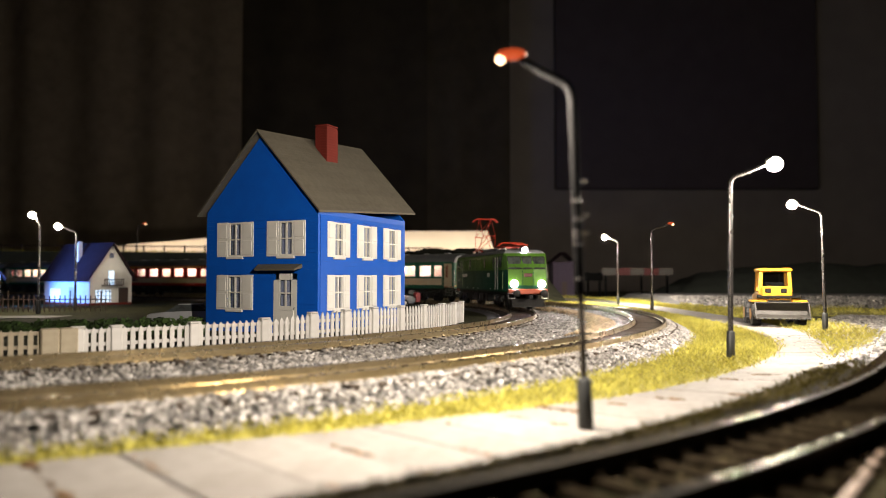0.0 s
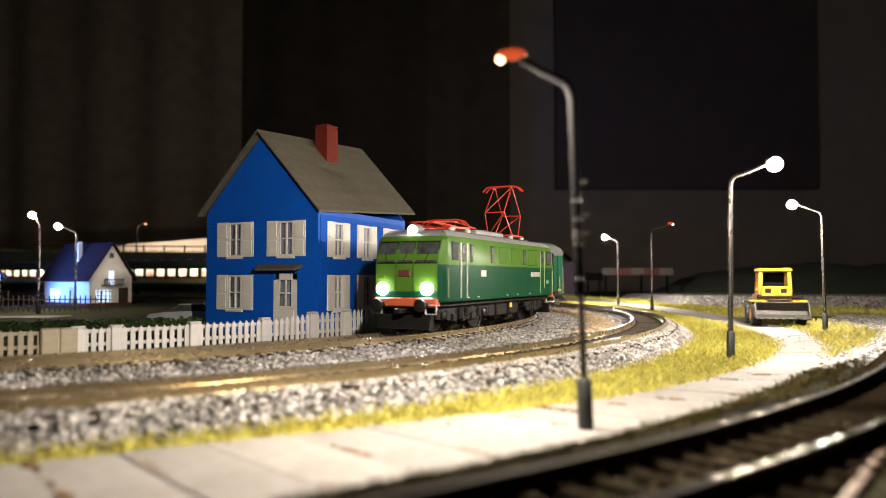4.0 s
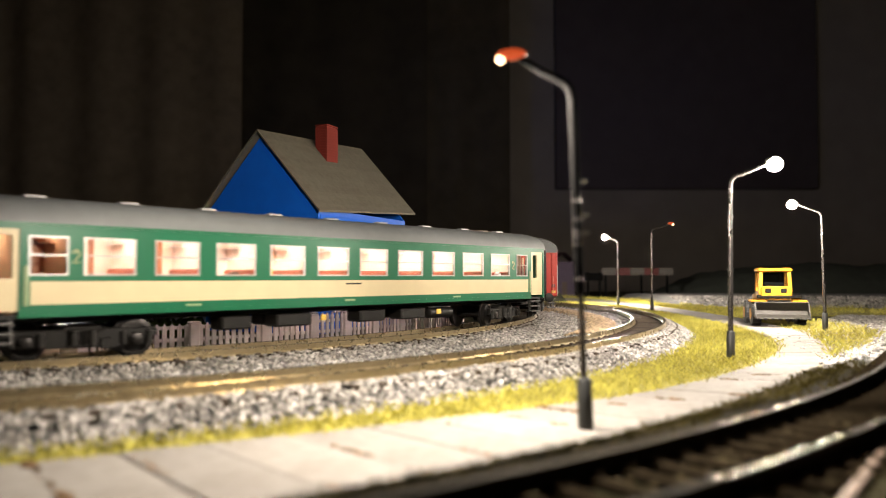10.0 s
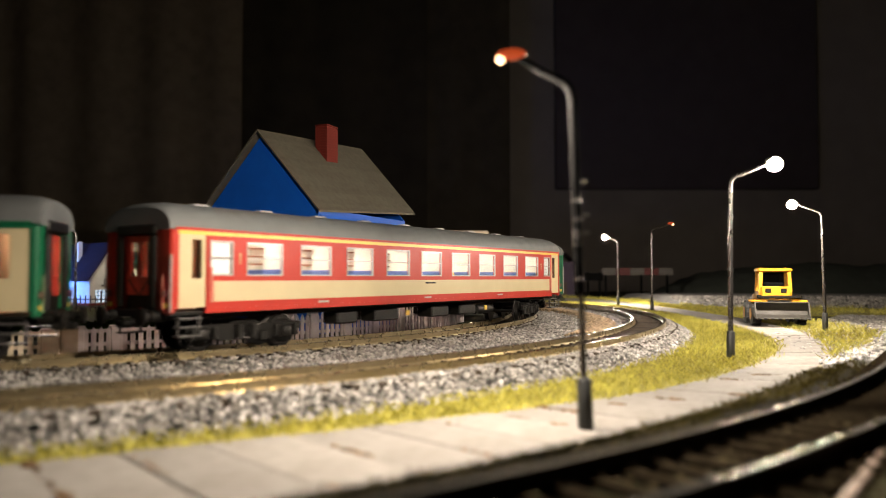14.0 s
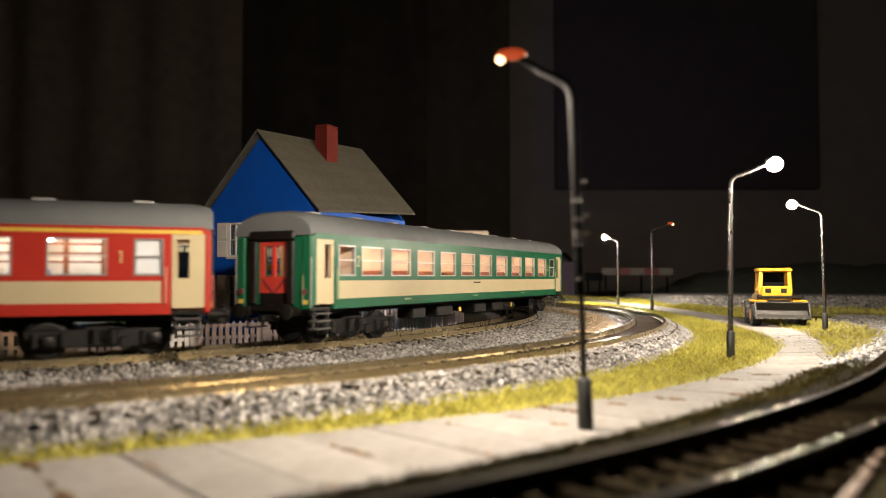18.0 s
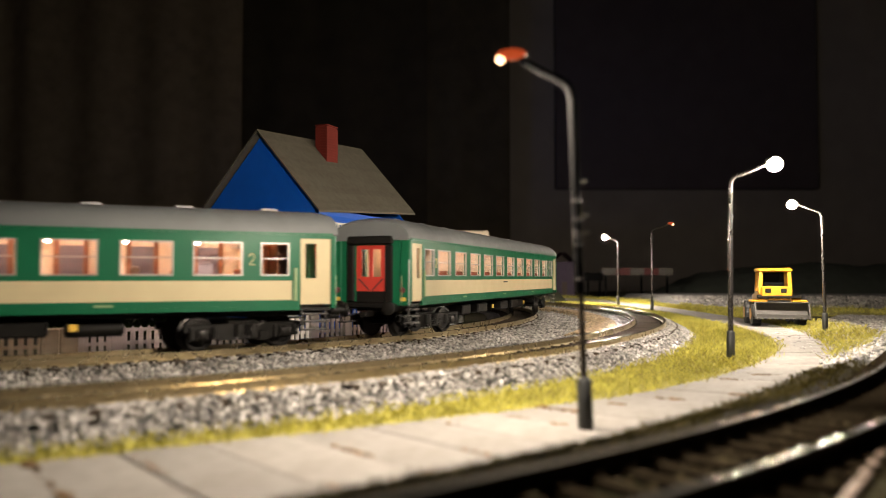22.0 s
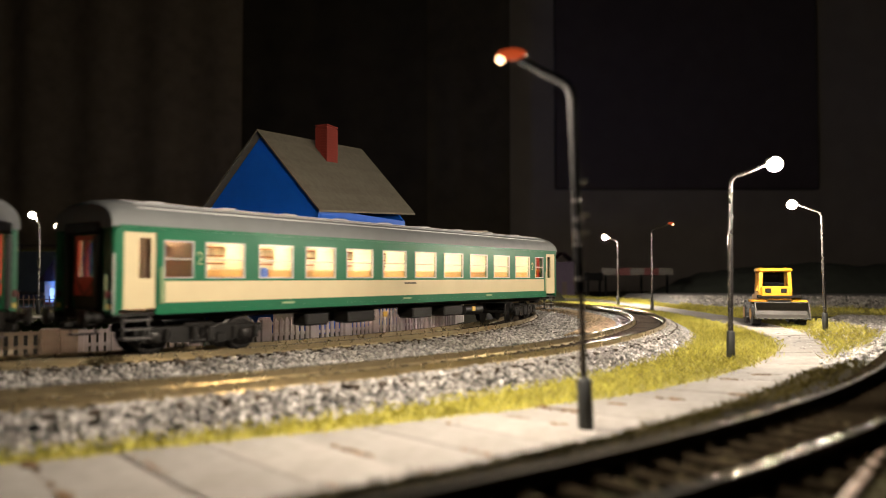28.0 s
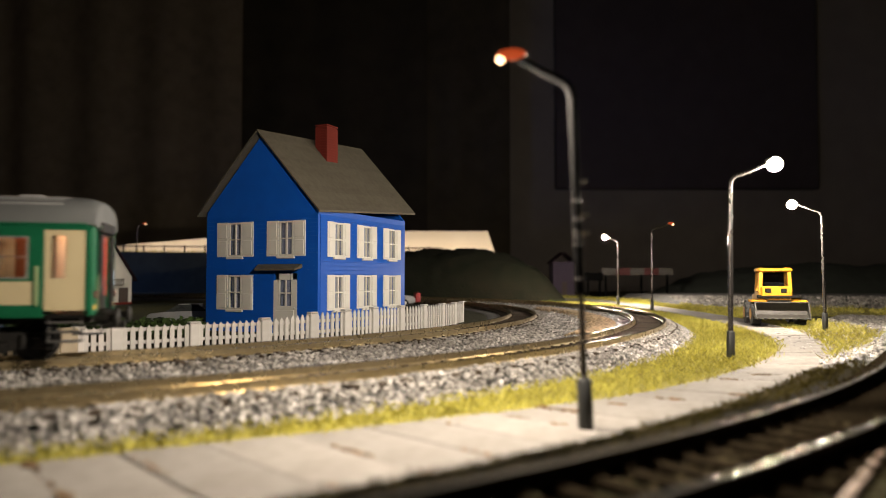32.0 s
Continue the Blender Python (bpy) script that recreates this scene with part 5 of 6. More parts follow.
def bogie(parent, x, half, r, wide, boxes):
    """A bogie whose frame carries two axles half a wheelbase either side of its pivot."""
    b = Geo()
    for sy in (-1, 1):
        y0, y1 = sorted((sy * (wide - 1.6), sy * wide))
        b.cbox(-half - 6, half + 6, y0, y1, r + 0.5, r + 3.2, 0.3)
        b.hexa([(-half + 5, y0, r - 2.2), (half - 5, y0, r - 2.2), (half - 5, y1, r - 2.2), (-half + 5, y1, r - 2.2), (-half + 2, y0, r + 1), (half - 2, y0, r + 1), (half - 2, y1, r + 1), (-half + 2, y1, r + 1)])
        for ax in (-half, half):
            b.cbox(ax - 2.2, ax + 2.2, min(y0, y1) - (0.5 if sy < 0 else -0.2), max(y0, y1) + (0.5 if sy > 0 else -0.2), r - 1.8, r + 1.8, 0.4)
            for dx in (-3.6, 3.6):
                b.disc((ax + dx, sy * wide, r + 0.3), 2, [(-1.8, 1.1), (2.0, 1.1)], 10)
        for dx in (-2.4, 2.4):
            b.disc((dx, sy * (wide + 0.3), r - 1.6), 2, [(0, 1.5), (4.5, 1.5)], 12)
        for dx in boxes:
            b.cbox(dx - 1.5, dx + 1.5, sy * wide - 0.9, sy * wide + 0.9, r - 2.8, r + 0.6, 0.3)
    b.cbox(-5, 5, -wide + 1.6, wide - 1.6, r + 1, r + 4, 0.4)
    ob = part("bogie", b, BLACK, parent, "black bogie frame", at(x, 0, 0))
    for sy in (-1, 1):
        for ax in (-half, half):
            part("axle_box_cover", Geo().disc((ax, sy * (wide + 0.5), r), 1, [(0, 1.5), (sy * 0.7, 1.5), (sy * 0.9, 0.9)], 14), STEEL, ob)
            part("brake_shoe", Geo().cbox(ax * 0.5 - 0.8, ax * 0.5 + 0.8, sy * 8 - 1.2, sy * 8 + 1.2, r - 2.6, r + 1.6, 0.3), STEEL, ob)
        part("damper", Geo().tube([(-half * 0.4, sy * (wide + 1.0), r + 3.4), (half * 0.28, sy * (wide + 1.0), r - 1.8)], 0.45, 8), STEEL, ob)
        coil = [(math.cos(k * 0.9) * 1.5, sy * (wide + 0.4) + math.sin(k * 0.9) * 1.5, r - 1.6 + 0.11 * k) for k in range(42)]
        part("coil_spring", Geo().tube(coil, 0.22, 4), STEEL, ob)
    for ax in (-half, half):
        for sy in (-1, 1):
            tread_wheel(ob, ax, sy * 8.0, r)
        part("axle", Geo().tube([(ax, -wide + 1, r), (ax, wide - 1, r)], 0.9, 8), STEEL, ob)
    return ob


def buffers(parent, x, sx, z=12.0):
    for sy in (-1, 1):
        bf = part("buffer", Geo().disc((x, sy * 10, z), 0, [(0, 1.6), (sx * 3.2, 1.6), (sx * 3.2, 1.1), (sx * 5.2, 1.1), (sx * 5.2, 2.6), (sx * 6.0, 2.6), (sx * 6.3, 1.8)], 16), BLACK, parent)
    part("coupler", Geo().cbox(min(x, x + sx * 6.5), max(x, x + sx * 6.5), -1.5, 1.5, z - 3.5, z - 1.2, 0.4), BLACK, parent)


HW = 16.2


def coach(name, label, wins, narrow, doors, paint, strip, wall_in, seat_mat, stripe=False, zw=(23.8, 34.6), dusky=False, led=False):
    """A passenger coach, x forwards. wins: left-side window spans; the other side is the same."""
    c = thing(name, label, "railway coach", at(0, 0, 0), "coaches of the train")
    L, LR, zb, zc0, zc1, zg = 134.6, 132.2, 12.5, 15.9, 22.2, 37.6
    spans = sorted(wins + narrow)
    dspans = sorted(doors)
    for sy in (1, -1):
        g = Geo()
        y0, y1 = sorted((sy * HW, sy * (HW - 1.1)))
        xs = sorted({-LR + 2, L - 2, dspans[-1][0] - 2.8, dspans[0][1] + 2.8, *[q for s in spans + dspans for q in s]})
        for a, b in zip(xs, xs[1:]):
            mid = (a + b) / 2
            if any(p < mid < q for p, q in dspans):
                g.box(a, b, y0, y1, 36.2, zg, 0)
                continue
            end = mid > dspans[-1][0] - 2.8 or mid < dspans[0][1] + 2.8
            hole = any(p < mid < q for p, q in spans)
            g.box(a, b, y0, y1, 14.2 if mid > dspans[-1][0] or mid < dspans[0][1] else zb, zc0, 0)
            g.box(a, b, y0, y1, zc0, zc1, 0 if end else 1)
            if hole:
                g.box(a, b, y0, y1, zc1, zw[0], 0)
                g.box(a, b, y0, y1, zw[1], zg, 0)
            else:
                g.box(a, b, y0, y1, zc1, zg, 0)
        wall = part("side_wall", g, [paint, CREAM], c, "", None, 0, True)
        trim = Geo()
        trim.box(-LR + 2, L - 2, *sorted((sy * HW, sy * (HW + 0.45))), zg - 0.2, zg + 0.5, 0)
        trim.box(-LR + 16, L - 16, *sorted((sy * HW, sy * (HW + 0.18))), 13.6, 13.9, 0)
        part("gutter", trim, paint if not stripe else RED_C, wall)
        if stripe:
            part("stripe", Geo().box(-LR + 3, L - 3, *sorted((sy * HW, sy * (HW + 0.15))), 36.1, 37.2), YELLOW_S, wall, "thin yellow stripe above the windows")
        for a, b in spans:
            small = (b - a) < 12
            f = Geo()
            e = 0.45
            ya, yb = sorted((sy * (HW - 0.5), sy * (HW + 0.22)))
            f.box(a, a + e, ya, yb, zw[0], zw[1]).box(b - e, b, ya, yb, zw[0], zw[1])
            f.box(a + e, b - e, ya, yb, zw[0], zw[0] + e).box(a + e, b - e, ya, yb, zw[1] - e, zw[1])
            mz = zw[0] + (zw[1] - zw[0]) * 0.5
            f.box(a + e, b - e, ya, yb - 0.02, mz, mz + 0.4)
            w = part("window", f, WFRAME, c, "aluminium-framed window, lit from inside")
            p = part("pane", Geo().box(a + e, b - e, *sorted((sy * (HW - 0.75), sy * (HW - 0.6))), zw[0] + e, zw[1] - e), PANE, w)
            p.visible_shadow = False
        for a, b in dspans:
            d = Geo()
            ya, yb = sorted((sy * (HW - 1.0), sy * (HW - 0.25)))
            m0, m1 = (a + (b - a) * 0.16, a + (b - a) * 0.52) if a > 0 else (b - (b - a) * 0.52, b - (b - a) * 0.16)
            d.box(a + 0.2, m0, ya, yb, 14.3, 36.4).box(m1, b - 0.2, ya, yb, 14.3, 36.4).box(m0, m1, ya, yb, 14.3, 23).box(m0, m1, ya, yb, 34.6, 36.4)
            dr = part("door", d, CREAM, c, "cream folding door with a narrow window", None, 0)
            part("pane", Geo().box(m0, m1, *sorted((sy * (HW - 0.8), sy * (HW - 0.6))), 23, 34.6), PANE, dr).visible_shadow = False
            hx = a - 1.6 if a > 0 else b + 1.6
            part("handrail", Geo().cbox(hx - 0.55, hx + 0.55, *sorted((sy * HW, sy * (HW + 0.55))), 15.6, 26.4, 0.25), HANDRED if stripe else HANDG, dr)
            st = Geo()
            for k in range(3):
                st.box(a + 1, b - 1, *sorted((sy * (HW - 4), sy * (HW - 0.6))), 5.6 + 2.6 * k, 6.1 + 2.6 * k)
            st.box(a + 1, a + 1.4, *sorted((sy * (HW - 2.4), sy * (HW - 1.6))), 5.6, 13).box(b - 1.4, b - 1, *sorted((sy * (HW - 2.4), sy * (HW - 1.6))), 5.6, 13)
            part("step", st, STEPM, c)
        for k in range(3):
            u = (-60, 4, 70)[k]
            part("marking_bar", Geo().box(u - 2.6, u + 2.6, *sorted((sy * HW, sy * (HW + 0.1))), 14.3, 15.0), HANDG if not stripe else WFRAME, c)
        part("marking_bar", Geo().box(-2, 6, *sorted((sy * HW, sy * (HW + 0.1))), 20.6, 21.2), BLACK, c)
        for s_ in (1, -1):
            gx = (narrow[0][0] + wins[0][1]) / 2 if s_ > 0 else (narrow[1][1] + wins[-1][0]) / 2
            fig = [(-0.8, 30.0), (-0.5, 30.8), (0, 31.0), (0.6, 30.6), (0.8, 29.8), (0.4, 28.9), (-0.8, 27.4), (0.9, 27.4)] if not stripe else [(-0.5, 30.2), (0.1, 31.0), (0.1, 27.3)]
            part("class_figure", Geo().tube([(gx - sy * q, sy * (HW + 0.05), w_) for q, w_ in fig], 0.2, 5), GLYPH, c)
    # roof, drawn in at both ends
    rings = []
    for x, k in ((-LR, 0.5), (-LR + 0.7, 0.72), (-LR + 2.5, 0.88), (-LR + 6, 1), (-60, 1), (0, 1), (60, 1), (L - 6, 1), (L - 2.5, 0.88), (L - 0.7, 0.72), (L, 0.5)):
        ring = []
        for j in range(15):
            a = math.pi * j / 14
            y = HW * math.cos(a)
            y = math.copysign(HW * abs(math.cos(a)) ** 0.75, y) if abs(math.cos(a)) > 1e-6 else 0
            ring.append((x, y, zg + (4.9 + 3.7 * k) * math.sin(a) ** 0.8))
        ring += [(x, -HW + 1, zg - 0.3), (x, HW - 1, zg - 0.3)]
        rings.append(ring)
    roof = part("roof", Geo().loft(rings), GREYROOF, c, "grey rounded roof", None, 30)
    for k in range(9):
        x = -112 + 28 * k
        part("roof_vent", Geo().cbox(x - 3, x + 3, -1.8, 1.8, 45.6, 47.1, 0.3), VENTP, roof)
    for sy in (-1, 1):
        for q in ((5.0, 8.0, 11.0, 13.4) if strip is STRIP_Y else ()):
            ca = (q / HW) ** (1 / 0.75)
            zq = zg + 8.6 * (1 - ca * ca) ** 0.4
            part("roof_seam", Geo().box(-LR + 9, L - 9, sy * q - 0.25, sy * q + 0.25, zq - 0.6, zq + 0.12), VENTP, roof)
    part("floor", Geo().box(-LR + 1, L - 1, -HW + 1.1, HW - 1.1, 12.2, 13.2), BLACK, c)
    # ends
    for sx in (-1, 1):
        Lx = L if sx > 0 else LR
        x0, x1 = sorted((sx * (Lx - 2), sx * (Lx - 0.8)))
        e = Geo()
        for sy in (-1, 1):
            part("corner_panel", Geo().cbox(*sorted((sx * (Lx - 2.4), sx * (Lx - 0.5))), *sorted((sy * 12.2, sy * (HW - 0.05))), zb, zg, 0.5), paint, c)
        e.box(x0, x1, 6, 12.2, zb, zg).box(x0, x1, -12.2, -6, zb, zg).box(x0, x1, -6, 6, 35.5, zg + 4).box(x0, x1, -11, -6, zg, zg + 2.4).box(x0, x1, 6, 11, zg, zg + 2.4)
        en = part("end_wall", e, paint, c, "", None, 0, True)
        gw = Geo()
        xa, xb = sorted((sx * (Lx - 0.8), sx * (Lx + 0.5)))
        gw.cbox(xa, xb, -9.6, 9.6, 35.8, 39, 0.5)
        gang = part("gangway_hood", gw, BLACK, c, "black rubber gangway hood")
        for sy in (-1, 1):
            part("gangway_side", Geo().cbox(xa, xb, *sorted((sy * 6.4, sy * 9.6)), 14.02, 35.78, 0.5), BLACK, gang)
        part("gangway_sill", Geo().cbox(xa, xb, -9.6, 9.6, 11.5, 14, 0.5), BLACK, gang)
        dd = Geo().box(*sorted((sx * (Lx - 1.9), sx * (Lx - 1.1))), -6, 6, 18, 23.5).box(*sorted((sx * (Lx - 1.9), sx * (Lx - 1.1))), -6, -4.2, 23.5, 35.5)
        dd.box(*sorted((sx * (Lx - 1.9), sx * (Lx - 1.1))), 4.2, 6, 23.5, 35.5).box(*sorted((sx * (Lx - 1.9), sx * (Lx - 1.1))), -0.7, 0.7, 23.5, 35.5).box(*sorted((sx * (Lx - 1.9), sx * (Lx - 1.1))), -4.2, 4.2, 34, 35.5)
        part("end_door", dd, ENDRED, c, "red end door")
        for sy in (-1, 1):
            xd = sorted((sx * (Lx - 1.1), sx * (Lx - 0.95)))
            part("door_brace", Geo().hexa([(xd[0], sy * 5.6, 22.8), (xd[1], sy * 5.6, 22.8), (xd[1], sy * 4.6, 22.8), (xd[0], sy * 4.6, 22.8), (xd[0], sy * 0.9, 18.2), (xd[1], sy * 0.9, 18.2), (xd[1], sy * 0.1, 18.2), (xd[0], sy * 0.1, 18.2)]), MAROON, c)
        part("kick_plate", Geo().box(*sorted((sx * (Lx - 1.9), sx * (Lx - 1.1))), -6, 6, 13, 18), BLACK, c, "black plate below the end door")
        part("end_pane", Geo().box(*sorted((sx * (Lx - 1.7), sx * (Lx - 1.5))), -4.2, 4.2, 23.5, 34), PANE, c).visible_shadow = False
        buffers(c, sx * (Lx - 1), sx)
        part("end_rail", Geo().tube([(sx * (Lx + 0.2), 13.4, 14), (sx * (Lx + 0.2), 13.4, 24)], 0.2, 6), HANDRED if stripe else HANDG, en)
        for sy in (-1, 1):
            part("tail_lamp", Geo().disc((sx * (Lx - 0.5), sy * 13.6, 18.5), 0, [(0, 1.1), (sx * 0.7, 1.1), (sx * 0.8, 0.8)], 12), MAROON, en)
            part("end_marking", Geo().box(*sorted((sx * (Lx - 0.5), sx * (Lx - 0.35))), *sorted((sy * 12.6, sy * 14.8)), 14.4, 15.8), YELLOW_S, en)
    # inside: corridor wall, compartment walls, seats, ceiling, light strip
    part("corridor_wall", Geo().box(-112, 112, -6.2, -5.6, 13.3, 37.0), wall_in, c)
    part("ceiling_panel", Geo().box(-LR + 3, L - 3, -HW + 1.2, HW - 1.2, 37.2, 37.6), wall_in, c)
    xs = sorted({round((wins[k][1] + wins[k + 1][0]) / 2, 2) for k in range(len(wins) - 1)} | {sorted(wins)[0][0] - 2.6, sorted(wins)[-1][1] + 2.2})
    for a, b in zip(xs, xs[1:]):
        m_ = (a + b) / 2
        part("ceiling_lamp", Geo().box(m_ - 5, m_ + 5, 3.0, 7.0, 36.7, 37.0), strip, c, "warm compartment ceiling lamp")
        part("corridor_lamp", Geo().box(m_ - 5, m_ + 5, -11.5, -9.5, 36.7, 37.0), CORR, c, "warm corridor ceiling lamp")
    for x in (-126.0, 126.5):
        part("vestibule_lamp", Geo().box(x - 3, x + 3, -3, 3, 36.7, 37.0), VEST, c)
        s_ = 1 if x > 0 else -1
        part("vestibule_partition", Geo().box(*sorted((s_ * 119.7, s_ * 120.3)), -8, 9, 13.3, 36.6), INNER, c)
        part("vestibule_lamp", Geo().box(s_ * 112 - 2, s_ * 112 + 2, 1, 5, 36.7, 37.0), VEST, c)
        part("vestibule_wall", Geo().box(*sorted((s_ * 106.5, s_ * 119.5)), -5.2, -4.6, 13.3, 36.6), WOODIN, c)
        part("vestibule_post", Geo().box(*sorted((s_ * 113.4, s_ * 114.6)), -4.6, 8.0, 13.3, 36.6), WOODIN, c)
    for k, x in enumerate(xs):
        part("compartment_wall", Geo().box(x - 0.3, x + 0.3, -5.5, HW - 1.5, 13.3, 36.6), wall_in, c)
        for d in (-1, 1):
            if (k == 0 and d < 0) or (k == len(xs) - 1 and d > 0):
                continue
            s = Geo().cbox(*sorted((x + d * 0.5, x + d * 5.6)), -5, HW - 2.2, 17.2, 20.2, 0.5).cbox(*sorted((x + d * 0.5, x + d * 2.0)), -5, HW - 2.2, 20, 26.0, 0.5)
            part("seat", s, seat_mat, c, "upholstered compartment seat")
        part("luggage_rack", Geo().box(x - 3.0, x + 3.0, -4.5, 3.0, 33.4, 33.6), SILVER, c)
    rc = random.Random(len(xs) * 7 + int(zw[0] * 10) + len(label))
    for a, b in zip(xs, xs[1:]):
        w_ = b - a
        for q in ((0.30, 0.70) if dusky else (rc.choice((0.25, 0.34)), 0.72)):
            part("inner_post", Geo().box(a + w_ * q - 0.75, a + w_ * q + 0.75, -5.55, -4.6, 13.4, 36.6), WOODIN, c)
        if dusky:
            part("corridor_window", Geo().box(a + w_ * 0.30 + 0.8, a + w_ * 0.70 - 0.8, -5.55, -5.3, 22, 33.5), CORRWIN, c)
        if rc.random() < 0.75:
            part("table", Geo().cbox(a + w_ * 0.36, a + w_ * 0.64, 8.5, 14.2, 21.9, 22.5, 0.2), WHITE, c)
        for _ in range(rc.choice((0, 1, 1, 2))):
            bx, by, bz = a + w_ * rc.uniform(0.16, 0.8), rc.uniform(3, 11), rc.choice((20.3, 20.3, 22.6))
            part("luggage", Geo().cbox(bx - rc.uniform(1.0, 2.0), bx + rc.uniform(1.0, 2.0), by - 1.5, by + 1.5, bz, bz + rc.uniform(2.5, 6.0), 0.5), rc.choice(BAGS), c)
        if led and not dusky:
            for zq in (27.6, 30.2, 33.0):
                part("rack_bar", Geo().box(a + 1.2, b - 1.2, 2.4, 3.4, zq, zq + 0.6), WOODIN, c, "brown wooden luggage rack bar")
        if led:
            part("ceiling_led", Geo().ball((b - 4.6, 12.8, 34.3), 0.75, 8, 6), strip, c, "bare bright interior lamp")
    if stripe:
        for q in narrow:
            part("frosted_pane", Geo().box(q[0] + 0.6, q[1] - 0.6, HW - 1.0, HW - 0.8, zw[0] + 0.6, zw[1] - 0.6), FROST, c, "white frosted pane")
    # underframe
    uf = Geo().cbox(-LR + 3, L - 3, -7, 7, 10.2, 12.2, 0.4)
    part("underframe", uf, BLACK, c)
    for (a, b, y) in ((-45, -30, 11), (-20, -6, 11.5), (18, 34, 11), (44, 56, 10.5), (-40, -22, -11), (8, 30, -11)):
        part("equipment_box", Geo().cbox(a, b, *sorted((y, y * 0.25)), 5.5, 10.4, 0.6), BLACK, c)
    for u, y in ((14, 12.4), (-52, 12.2)):
        part("warning_plate", Geo().box(u - 1.2, u + 1.2, *sorted((y, y + 0.4)), 7.2, 9.3), YELLOW_S, c, "small yellow plate")
    for sy in (-1, 1):
        part("air_tank", Geo().tube([(-66, sy * 7, 7.4), (-65.4, sy * 7, 7.4), (-50, sy * 7, 7.4), (-49.4, sy * 7, 7.4)], [1.4, 2.4, 2.4, 1.4], 12), BLACK, c)
        part("end_handrail", Geo().tube([(L - 0.6, sy * (HW - 0.2), 13), (L - 0.6, sy * (HW - 0.2), 30)], 0.28, 6), WFRAME, c)
    bg = [bogie(c, sx * 99, 14.4, 5.3, 12.6, (-6,)) for sx in (1, -1)]
    return c, bg


GW_ = [(89.0 - 21.05 * i, 104.2 - 21.05 * i) for i in range(10)]
GN_ = [(108.4, 118.7), (-115.6, -106.2)]
GD_ = [(120.9, 131.2), (-129.8, -119.3)]
RW_ = [(90.3 - 24.2 * i, 105.9 - 24.2 * i) for i in range(9)]
RN_ = [(111.5, 120.3), (-118.4, -110.4)]
coach1 = coach("passenger_coach", "dark green and cream coach with a grey roof, leading", GW_, GN_, GD_, GREEN_C, STRIP_R, INNER, SEAT)
coach2 = coach("passenger_coach", "red and cream first-class coach with a yellow stripe", RW_, RN_, [(121.6, 131.4), (-130.2, -120.6)], RED_C, STRIP_R, INNERW, SEATB, True, (23.8, 34.6), False, True)
coach3 = coach("passenger_coach", "dark green and cream coach with peach-lit compartments", GW_, GN_, GD_, GREEN_C, STRIP_W, INNER, SEAT, False, (23.8, 34.6), True, True)
coach4 = coach("passenger_coach", "dark green and cream coach with red seats", GW_, GN_, GD_, GREEN_C, STRIP_W, INNER, SEAT)
coach5 = coach("passenger_coach", "dark green and cream coach, yellow-lit, last of the train", GW_, GN_, GD_, GREEN_C, STRIP_Y, INNERW, SEATC, False, (22.95, 34.3), False, True)


